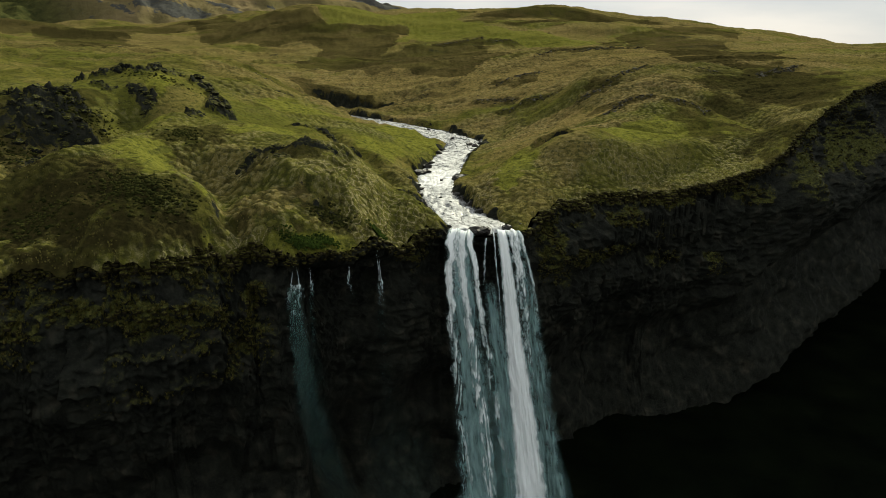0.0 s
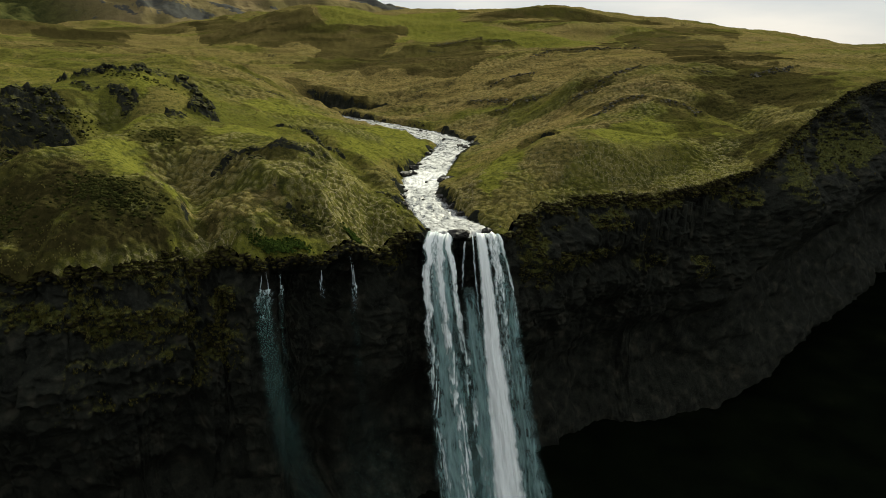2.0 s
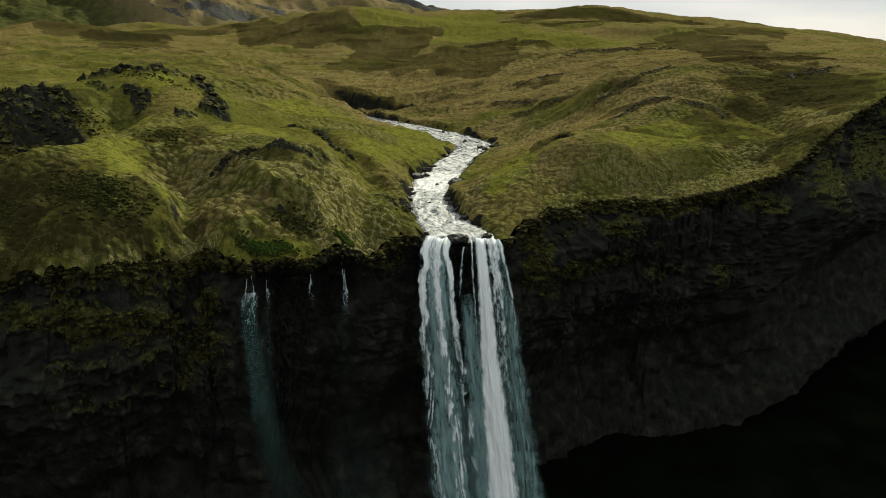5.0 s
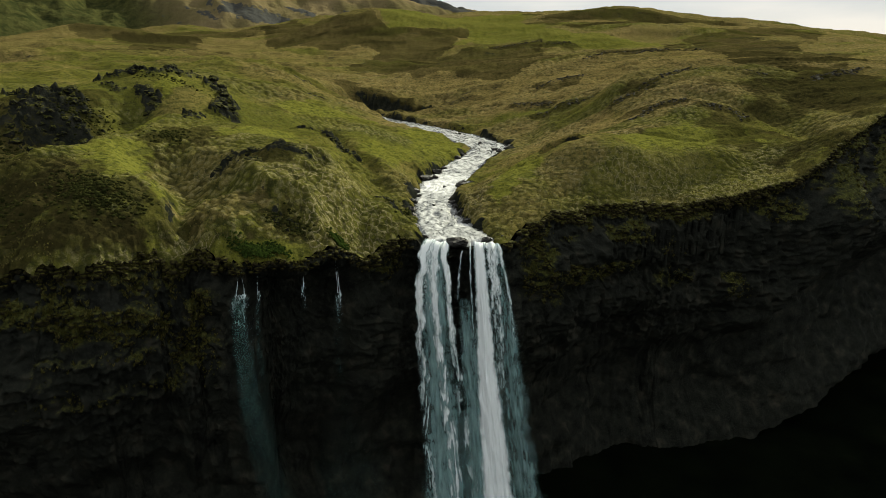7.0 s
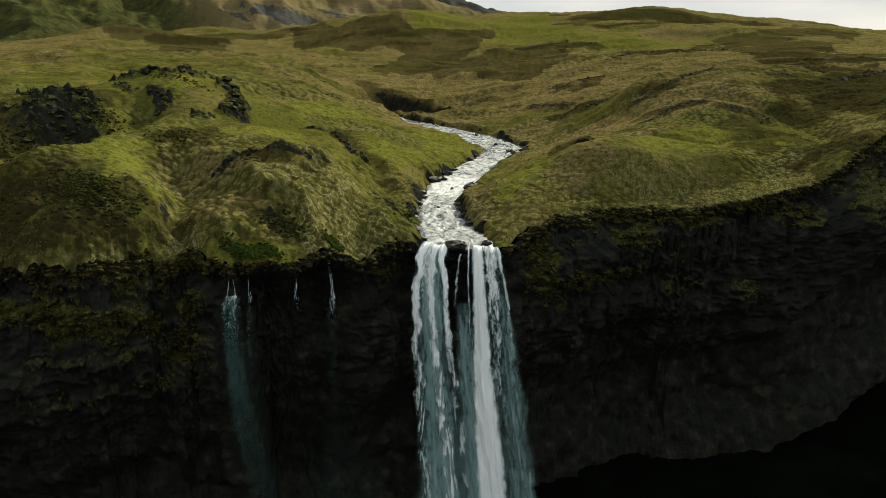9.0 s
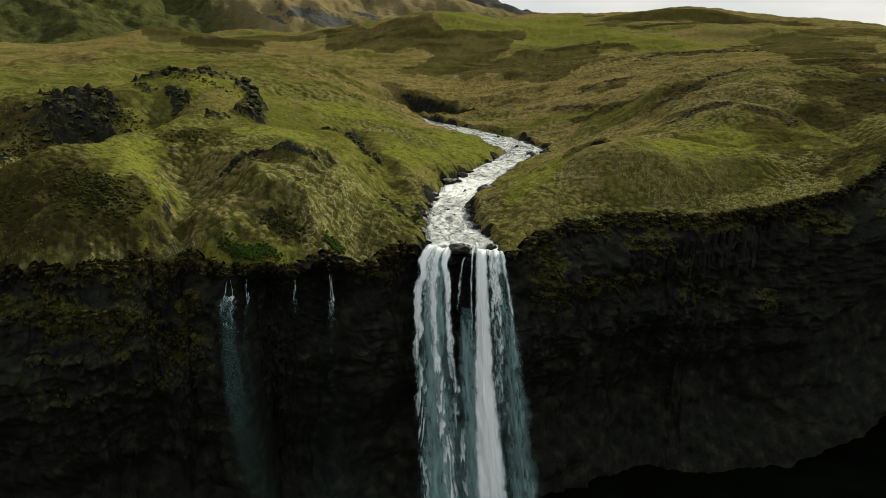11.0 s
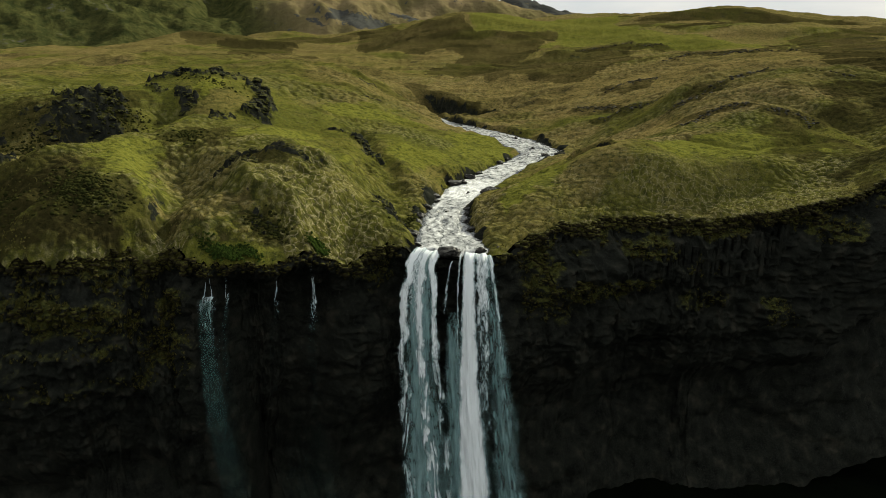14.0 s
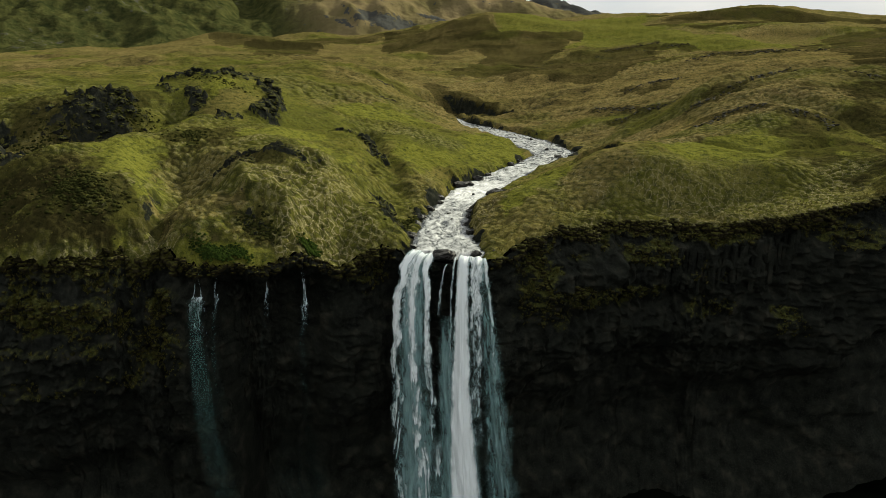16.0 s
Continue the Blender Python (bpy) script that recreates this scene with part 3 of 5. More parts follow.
LUSH = [
    (45, 53, 21, 9, 22), (64, 60, 12, 6, 10), (-63, -3, 6, 10, 20), (-66, 4, 4, 8, 20), (-30, -20, 10, 2.0, 25), (-14, 96, 11, 22, 10), (6, 24, 3, 6, 0), (-57, -8, 6, 4, -30), (-75, 20, 4, 18, 0),
    (-51, 33, 5, 14, -10), (-24, 58, 7, 14, -15), (-82, 53, 2.4, 9, 10), (-36, 26, 7, 8, 0), (-55, 110, 14, 24, 0), (-22, 120, 9, 20, 25), (10, 34, 5, 9, 0), (-48, -20, 1.6, 6, 20),
]
DRY = [(-40, -14, 7, 5, 10), (22, 70, 16, 40, -10), (48, 100, 26, 22, 20), (30, 190, 60, 40, 0), (-20, 270, 60, 30, 0), (90, 160, 60, 40, 0)]


def along(x, y, pts, width, ragged=0.5, seed=3):
    """1 on a ragged band round a line of points, 0 away from it."""
    out = np.zeros(x.shape)
    p = np.array(pts, float)
    reach = 2.5 * width + 2
    near = (x > p[:, 0].min() - reach) & (x < p[:, 0].max() + reach) & (y > p[:, 1].min() - reach) & (y < p[:, 1].max() + reach)
    if not near.any():
        return out
    xn, yn = x[near], y[near]
    d = np.full(xn.shape, 1e9)
    for (ax, ay), (bx, by) in zip(pts, pts[1:]):
        k = np.clip(((xn - ax) * (bx - ax) + (yn - ay) * (by - ay)) / ((bx - ax) ** 2 + (by - ay) ** 2), 0, 1)
        d = np.minimum(d, np.hypot(xn - ax - k * (bx - ax), yn - ay - k * (by - ay)))
    out[near] = step(1.25, 0.6, d / width + 1.6 * ragged * fbm(xn / (1.6 * width), yn / (1.6 * width), 4, seed))
    return out


def cells(x, y, seed):
    """Distance to the nearest of a set of scattered points, one in each unit cell."""
    ix, iy = np.floor(x), np.floor(y)
    best = np.full(x.shape, 9.0)
    for a in (-1, 0, 1):
        for b in (-1, 0, 1):
            px = ix + a + 0.08 + 0.84 * lattice(ix + a, iy + b, seed)
            py = iy + b + 0.08 + 0.84 * lattice(ix + a, iy + b, seed + 1)
            best = np.minimum(best, (x - px) ** 2 + (y - py) ** 2)
    return np.sqrt(best)


def hummocky(x, y):
    """Where the turf is broken into hummocks rather than grazed smooth."""
    smooth = np.clip(sum(patch(x, y, *h, ragged=0.4, seed=81) for h in LUSH), 0, 1)
    meadow = np.maximum(step(-112, -135, x) * step(50, 85, y), field(x, y, HAYFIELD, 3.5, 307))
    return np.maximum(step(-0.45, 0.15, fbm(x / 24, y / 24, 3, 203)), 0.7 * step(45, 25, y)) * (1 - 0.92 * smooth) * (1 - 0.9 * meadow)


def lay(x, y):
    """The lie of the land without its turf: slopes, gullies and crags."""
    r = np.hypot(x - HUB[0], y - HUB[1])
    z = 64 + np.clip(y, -60, 900) * 0.085
    z = z + swell(x, y, LANDFORMS)
    z = z + furrows(x, y)
    z = z - 40 * step(1000, 2200, r)
    # the river comes out of a short gorge with a dark wall
    u, w = -0.69 * (x + 55) + 0.72 * (y - 226), 0.72 * (x + 55) + 0.69 * (y - 226)
    w = w + 1.5 * fbm(x / 9, y / 9, 3, 177)
    basin = step(30, 16, u) * step(-44, -30, u) * step(-34, -16, w) * step(4.0, 0.5, w)
    z = np.where(basin > 0, z + (np.minimum(z, 68.0) - z) * basin, z)
    big = step(150, 500, r) * (1 - 0.65 * step(600, 440, r) * step(-20, 20, x))
    z = z + big * (3.0 * fbm(x / 120, y / 120, 4, 11) + 2.2 * (ridged(x / 75, y / 48, 4, 13) - 0.3) + 2.0 * np.tanh(4 * value(x / 140, y / 60, 15)))
    z = z + step(150, 260, r) * step(900, 500, r) * (1.1 - 0.65 * step(-20, 20, x)) * (ridged(x / 26, y / 18, 3, 17) - 0.2)
    return z + 0.7 * fbm(x / 13, y / 13, 4, 5) * step(650, 280, r)


def crag_relief(x, y):
    z = np.zeros(x.shape)
    for width, rough, pts in CRAGS:
        p = along(x, y, pts, width)
        on = p > 0
        if on.any():
            a, b = x[on], y[on]
            q = 0.6 * np.abs(value(a / 2.3, b / 2.3, 55)) + 0.4 * np.abs(value(a / 1.0, b / 1.0, 56))
            z[on] += p[on] * rough * (0.45 + ridged(a / 3.6, b / 3.6, 4, 41) * 0.5 + 0.5 * np.round(2.5 * value(a / 4, b / 4, 44)) / 2.5 - 0.7 * q)
    for width, pts in STONY:
        p = along(x, y, pts, width, 0.7, 5)
        on = p > 0
        if on.any():
            a, b = x[on], y[on]
            z[on] += p[on] * (0.35 * width * (0.5 - np.abs(value(a / 3.0, b / 2.0, 57))) + 0.5 * np.abs(value(a / 1.1, b / 0.9, 58)))
    return z


def turf(x, y):
    """Hummocks of the turf: small near the cliff, broader on the far slopes."""
    r = np.hypot(x - HUB[0], y - HUB[1])
    hum = hummocky(x, y)
    wx, wy = x + 0.3 * value(x / 2.6, y / 2.6, 25), y + 0.3 * value(x / 2.6, y / 2.6, 26)
    z = 0.40 * ridged(x / 6.5, y / 6.5, 2, 21) * (0.4 + 0.6 * step(-0.3, 0.5, fbm(x / 30, y / 30, 2, 8)))
    z = z + 0.36 * step(0.68, 0.22, cells(wx / 1.5, wy / 1.25, 31)) * step(330, 170, r) * (0.12 + 0.88 * hum) * (0.45 + 0.55 * step(-0.5, 0.4, value(x / 7, y / 7, 29)))
    z = z + 0.10 * np.abs(value(x / 0.6, y / 0.6, 33)) * step(300, 160, r)
    z = z + 0.60 * step(0.66, 0.24, cells(wx / 3.2, wy / 2.8, 35)) * step(190, 260, r) * step(560, 380, r) * hum * step(-0.35, 0.25, fbm(x / 34, y / 30, 3, 36))
    return z


def shaped(x, y, z, stream):
    """The land with the river's bed cut into it."""
    d, w, zr = stream
    wob = 0.9 * fbm(x / 4, y / 4, 3, 61)
    bed = zr - 0.7
    f = step(-0.7, 1.9, d - w + wob)
    return np.where(d < 60, bed + (z - bed) * f, z) + (0.55 - 0.4 * step(80, 120, y)) * step(-0.4, 0.6, d - w + wob) * step(4, 1, d - w)


def land(x, y, detail=True):
    """Height of the ground above the valley floor."""
    z = lay(x, y)
    if detail:
        z = z + crag_relief(x, y) + turf(x, y)
    return shaped(x, y, z, stream_near(x, y))


def grid_mesh(name, x, y, z, attrs=None, uv=None, flip=False):
    """A sheet from three arrays of rows and columns."""
    rows, cols = x.shape
    me = bpy.data.meshes.new(name)
    nv, nf = rows * cols, (rows - 1) * (cols - 1)
    me.vertices.add(nv)
    me.vertices.foreach_set("co", np.stack([x, y, z], -1).reshape(-1).astype(np.float32))
    i = (np.arange(rows - 1)[:, None] * cols + np.arange(cols - 1)[None]).reshape(-1)
    quad = np.stack([i, i + 1, i + cols + 1, i + cols], -1)
    if flip:
        quad = quad[:, ::-1]
    me.loops.add(nf * 4)
    me.loops.foreach_set("vertex_index", quad.reshape(-1).astype(np.int32))
    me.polygons.add(nf)
    me.polygons.foreach_set("loop_start", np.arange(0, nf * 4, 4, dtype=np.int32))
    me.polygons.foreach_set("use_smooth", np.ones(nf, dtype=bool))
    me.update(calc_edges=True)
    for key, v in (attrs or {}).items():
        me.attributes.new(key, "FLOAT", "POINT").data.foreach_set("value", np.asarray(v, np.float32).reshape(-1))
    if uv is not None:
        layer = me.uv_layers.new(name="UVMap")
        both = np.stack(uv, -1).reshape(-1, 2)[quad.reshape(-1)]
        layer.data.foreach_set("uv", both.reshape(-1).astype(np.float32))
    return me


def structure(name, me, mat, label, category):
    ob = new(name, me)
    me.materials.append(mat)
    return tagged(ob, label, category, kind="structure")


def cover(x, y, slope, stream):
    """Rock, heath, lush and dry shares of the ground, and its painted light and shade."""
    rock = step(1.5, 2.4, slope) * 0.8
    rock = np.maximum(rock, step(130, 220, y) * step(0.6, 1.1, fbm(x / 20, y / 9, 4, 79)) * 0.45)
    for width, rough, pts in CRAGS:
        rock = np.maximum(rock, along(x, y, pts, width) * (0.3 + 0.5 * step(0.3, 1.0, slope)))
    stony = np.zeros(x.shape)
    for width, pts in STONY:
        stony = np.maximum(stony, along(x, y, pts, 1.2 * width, 0.7, 5))
    d, w, zr = stream
    rock = np.maximum(rock, step(1.5, -0.2, d - w + 2.6 * fbm(x / 5, y / 5, 3, 61)) * (1 - 0.6 * step(70, 110, y) * step(0.1, -0.2, fbm(x / 9, y / 9, 3, 63))))
    heath_and_shade = sum(patch(x, y, *h, ragged=0.85, seed=71) for h in HEATHS_AND_SHADE) * 0.75
    heath_and_shade = heath_and_shade + 0.85 * field(x, y, DARK_HEATH, 4.0, 301) * (0.75 + 0.25 * step(-0.4, 0.4, fbm(x / 40, y / 22, 4, 313))) + 0.7 * field(x, y, WEST_HEATH, 14.0, 303) + sum(0.75 * field(x, y, h, 5.0, 305) for h in EAST_HEATHS) * step(-0.75, -0.2, fbm(x / 30, y / 16, 4, 309)) + 0.7 * field(x, y, FAR_WEST_HEATH, 12.0, 311)
    # dimmer eastern slope: cloud shade put into the heath share
    heath_and_shade = heath_and_shade + 0.25 * patch(x, y, 120, 160, 70, 75, 0, 0.6, 87)
    heath_and_shade = np.clip(heath_and_shade * 0.9 + step(0.2, 0.9, fbm(x / 50, y / 24, 5, 77)) * 0.35 * step(110, 220, y), 0, 0.95)
    heath_and_shade = np.maximum(heath_and_shade, 0.65 * stony)
    hay = field(x, y, HAYFIELD, 3.5, 307)
    heath_and_shade, rock = heath_and_shade * (1 - hay), rock * (1 - hay)
    lush = np.clip(0.7 * hay + sum(patch(x, y, *h, ragged=0.4, seed=81) for h in LUSH), 0, 1) * 0.88
    dry = np.clip(sum(patch(x, y, *h, ragged=0.5, seed=91) for h in DRY) * 0.6 + 0.5 * step(0.0, 0.8, fbm(x / 22, y / 22, 4, 95)) + 0.75 * step(90, 200, y) * step(-0.9, 0.2, fbm(x / 70, y / 45, 4, 97)), 0, 0.95)
    r = np.hypot(x - HUB[0], y - HUB[1])
    hum = hummocky(x, y)
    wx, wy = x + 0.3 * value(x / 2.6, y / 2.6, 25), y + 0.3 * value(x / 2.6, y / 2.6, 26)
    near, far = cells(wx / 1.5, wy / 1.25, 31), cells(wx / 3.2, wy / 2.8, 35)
    # light on hummock tops and shade in the gaps, kept as colour shares
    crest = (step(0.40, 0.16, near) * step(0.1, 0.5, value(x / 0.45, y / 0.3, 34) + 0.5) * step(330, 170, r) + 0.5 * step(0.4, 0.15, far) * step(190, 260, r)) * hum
    hollow_shade = np.maximum(step(0.42, 0.64, near) * step(330, 170, r), 0.6 * step(0.42, 0.66, far) * step(190, 260, r) * step(560, 380, r) * step(-0.35, 0.25, fbm(x / 34, y / 30, 3, 36))) * hum
    return {"rock": rock, "heath_and_shade": heath_and_shade, "lush": lush, "dry": dry * (1 - lush), "crest": crest * (1 - 0.8 * heath_and_shade), "hollow_shade": hollow_shade, "net": hum * step(240, 150, r) * (1 - 0.75 * step(-46, -56, x)) * step(-0.15, 0.35, fbm(x / 11, y / 11, 3, 207)) * (1 - 0.9 * heath_and_shade) * (1 - rock)}


def edge_reach(az):
    """Distance of the cliff's edge from the hub along an azimuth in radians."""
    a = np.arctan2(EDGE_LINE[:, 0] - HUB[0], EDGE_LINE[:, 1] - HUB[1])
    r = np.hypot(EDGE_LINE[:, 0] - HUB[0], EDGE_LINE[:, 1] - HUB[1])
    o = np.argsort(a)
    return np.interp(az, a[o], r[o])


def rim_bays(az):
    """Small bays and noses of the rim, none at the lip and few at the springs."""
    calm = step(0.07, 0.13, np.abs(az + 0.083)) * (1 - 0.8 * np.exp(-((az + 0.34) / 0.09) ** 4))
    return 1.2 * fbm(az * 60, az * 0, 4, 6) * calm


def azimuths(fine):
    return np.radians(np.concatenate([np.linspace(-96, -57, 60, endpoint=False), np.linspace(-57, 36, fine, endpoint=False), np.linspace(36, 55, 40)]))


def build_ground():
    az = azimuths(1060)
    r0 = edge_reach(az) + rim_bays(az) + 0.25 * value(az * 300, az * 0, 5)
    t = np.linspace(0, 1, 820)
    # finer close to the edge, coarser towards the horizon
    d = 4400 * (0.020 * t + 0.052 * t ** 2 + 0.10 * t ** 4 + 0.828 * t ** 12)
    r = r0[None] + d[:, None]
    x, y = HUB[0] + r * np.sin(az)[None], HUB[1] + r * np.cos(az)[None]
    stream = stream_near(x, y)
    z = lay(x, y) + crag_relief(x, y)
    firm = shaped(x, y, z, stream)
    along_r = np.gradient(firm, axis=0) / np.gradient(r, axis=0)
    across = (np.gradient(firm, axis=1) - along_r * np.gradient(r, axis=1)) / (r * np.gradient(az)[None])
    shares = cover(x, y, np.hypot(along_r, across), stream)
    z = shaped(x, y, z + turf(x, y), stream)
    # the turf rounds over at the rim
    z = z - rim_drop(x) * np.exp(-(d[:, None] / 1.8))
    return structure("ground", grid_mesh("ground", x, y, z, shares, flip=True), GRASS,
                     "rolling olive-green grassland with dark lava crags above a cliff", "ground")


def rim_drop(x):
    return (0.9 + 0.3 * step(-34, -46, x)) * step(6.5, 9.5, np.abs(x + 1.3))


# how far the face stands out of the edge below the rim, by x
FACE_X = [-420, -140, -80, -56, -45, -37, -33, -28, -18, -14, -9, 7, 11, 22, 30, 36, 46, 60, 74, 88, 118, 200, 600]
FACE_OUT = [8, 7, 5.5, 4.5, 4.0, 3.0, -0.5, -3, -3, 0.8, -1.2, -1.2, 2.8, 4.2, 3.0, 1.2, 1.0, 1.6, 4, 9, 15, 18, 18]


# where moss and grass hold on the face: x, height, reach along and up, thickness
MOSSY = [(-47, 55, 11, 3.2, 1.2), (-62, 57, 10, 3, 1.0), (-40, 49, 6, 4, 0.9), (12.5, 54, 6, 7, 1.45), (22, 50.6, 15, 2.8, 1.5), (58, 44, 5, 4, 0.9), (34, 58, 8, 2.5, 0.8),
         (-13.5, 56.5, 4.5, 4.5, 1.4), (-52, 44, 14, 3, 0.6), (84, 62, 8, 7, 0.8), (112, 70, 24, 9, 1.1), (66, 60, 7, 3, 0.8), (44, 47, 6, 3, 0.7), (15, 47, 6, 3, 0.7)]


def build_cliff():
    az = azimuths(1060)
    r0 = edge_reach(az) + rim_bays(az) + 0.25 * value(az * 300, az * 0, 5)
    ex, ey = HUB[0] + r0 * np.sin(az), HUB[1] + r0 * np.cos(az)
    top = land(ex, ey) - rim_drop(ex) - 0.05
    v = np.concatenate([np.linspace(0, 34, 150), np.linspace(34.5, 66, 50)])[:, None]
    s = np.r_[0, np.cumsum(np.hypot(np.diff(ex), np.diff(ey)))][None]
    out = np.interp(ex, FACE_X, FACE_OUT)[None]
    z = np.maximum(top[None] - v, -1 + 0 * s)
    prof = out * step(0.2, 1, (v + 0.8 * fbm(s / 5, v / 5, 3, 101)) / (8.5 + 2.0 * np.maximum(out - 5, 0)))
    prof = prof - (9.0 + 4.0 * step(8, 45, ex)[None]) * step(20, 42, v + 2.5 * fbm(s / 14, v / 14, 3, 103)) + 7 * step(50, 64, v)
    # beds of lava: soft bands fall back, hard bands stand out
    band = value(z / 5.5 + 0.5 * fbm(s / 22, z / 12, 3, 107), s / 45, 109)
    prof = prof + 1.1 * np.tanh(2.5 * band) + 0.9 * rim_bays(az)[None] * step(1, 9, v)
    # broken columns in the hard bands
    cell = np.floor(s / 1.3 + 0.4 * value(z / 6, s / 4, 113))
    col = lattice(cell, np.floor(z / 7.0 + 0.4 * value(s / 9, z / 9, 114)), 115)
    hard = step(2.0, 5, v) * step(0.0, 0.5, band) * step(0.0, 0.5, fbm(s / 25, z / 20, 2, 116))
    prof = prof + 1.0 * (col - 0.5) * hard
    prof = prof + 2.4 * fbm(s / 13, z / 9, 4, 117) * step(0, 5, v)
    # rounded clods of turf and rubble
    lump = np.maximum(0, 1 - 1.9 * np.abs(value(s / 2.3, z / 1.7, 118))) + 0.6 * np.maximum(0, 1 - 1.9 * np.abs(value(s / 1.1 + 3, z / 0.9, 119)))
    tuft = (1.0 * lump - 0.4) * step(46, 14, v) * step(0, 1.2, v) + 0.35 * fbm(s / 1.2, z / 1.0, 3, 120) * step(0, 1.2, v)
    # the grotto behind the side falls
    prof = prof - 4.5 * step(8.5, 5.5, np.abs(ex[None] + 25.5)) * step(1.0, 5, v)
    tx, ty = np.gradient(ex), np.gradient(ey)
    soft = np.hanning(61) / np.hanning(61).sum()
    tx, ty = np.convolve(np.pad(tx, 30, "edge"), soft, "valid"), np.convolve(np.pad(ty, 30, "edge"), soft, "valid")
    nx, ny = ty / np.hypot(tx, ty), -tx / np.hypot(tx, ty)
    x, y = ex[None] + nx[None] * (prof + tuft), ey[None] + ny[None] * (prof + tuft)
    z = z + 0.3 * value(s / 1.3, v / 1.3, 123) * step(0.3, 2, v)
    away = step(9, 15, np.abs(x + 1))
    springs = 1 - 0.6 * step(14, 9, np.abs(x + 26))
    moss = (1.4 - 0.3 * step(-38, -48, ex)[None]) * step(5.5, 0.5, v + 2.5 * fbm(s / 7, v / 4, 4, 221))
    for mx, mz, rx, rz, most in MOSSY:
        moss = np.maximum(moss, most * step(1.2, 0.4, np.hypot((x - mx) / rx, (z - mz) / rz) + 0.5 * fbm(s / 6, z / 4, 4, 223)))
    moss = np.maximum(moss, 0.6 * step(0.0, 0.7, fbm(s / 11, z / 5, 4, 225)) * step(30, 8, v))
    moss = np.clip(moss, 0.2, 1.25) * (0.3 + 0.7 * away) * springs
    global MOSS
    MOSS = moss
    global FACE
    FACE = (x, y, z, v, s)
    return structure("cliff", grid_mesh("cliff", x, y, z, {"moss": moss}), CLIFF,
                     "sheer dark basalt cliff with mossy ledges and columns", "cliff")


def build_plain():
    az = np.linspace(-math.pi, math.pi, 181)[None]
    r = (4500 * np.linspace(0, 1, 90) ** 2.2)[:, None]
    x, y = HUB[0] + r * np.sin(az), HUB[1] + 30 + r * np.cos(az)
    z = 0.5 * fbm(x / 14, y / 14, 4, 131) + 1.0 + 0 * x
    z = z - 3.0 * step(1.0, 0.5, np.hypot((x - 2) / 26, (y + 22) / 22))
    return structure("valley_floor", grid_mesh("valley_floor", x, y, z, flip=True), PLAIN, "valley floor grass below the cliff, coloured near black for shade", "ground")


def build_pool():
    az = np.linspace(-math.pi, math.pi, 97)[None]
    k = np.linspace(0, 1, 20)[:, None]
    x, y = 2 + 25 * k * np.sin(az), -22 + 21 * k * np.cos(az)
    return structure("plunge_pool", grid_mesh("plunge_pool", x, y, 0.2 + 0.1 * fbm(x / 3, y / 3, 3, 3), flip=True), POOL, "dark plunge pool under the waterfall", "pool")


def build_river():
    p = STREAM_LINE
    tan = np.gradient(p[:, :2], axis=0)
    tan /= np.linalg.norm(tan, axis=1)[:, None]
    side = np.stack([tan[:, 1], -tan[:, 0]], -1)
    u = np.linspace(-1, 1, 41)[None]
    w = (p[:, 2] / 2 + 0.15)[:, None]
    x, y = p[:, 0:1] + side[:, 0:1] * u * w, p[:, 1:2] + side[:, 1:2] * u * w
    s = STREAM_S[:, None] + 0 * u
    rapid = step(40, 48, s) * step(66, 56, s) + 0.7 * step(8, 14, s) * step(40, 30, s) + 0.5
    z = p[:, 3:4] + 0.16 * rapid * fbm(x / 1.6, y / 2.6, 4, 141) + 0.10 * ridged(x / 0.9, y / 1.4, 2, 143) * rapid
    z = z + 0.25 * np.floor(2.0 * fbm(x / 6, y / 5, 2, 147)) * 0.3
    near = step(2.6, 0.0, s)
    gap = np.exp(-((x + 1.7) / 1.35) ** 4)
    y = y + near * (1.3 * fbm(u * 4, 0 * s, 3, 149) + 0.3 + 2.0 * gap)
    z = z - 0.7 * near ** 2 + 0.25 * near * value(u * 9, s, 151)
    foam = 0.02 + 0.10 * step(38, 46, s) * step(70, 58, s) + 0.06 * step(6, 0, s) - 0.03 * step(90, 110, s) - 0.12 * step(0.75, 1.0, np.abs(u)) + 0 * x
    return structure("river", grid_mesh("river", x, y, z, {"foam": foam}, (u * w, s)), RIVER, "shallow white-water river running to the lip of the fall", "river")


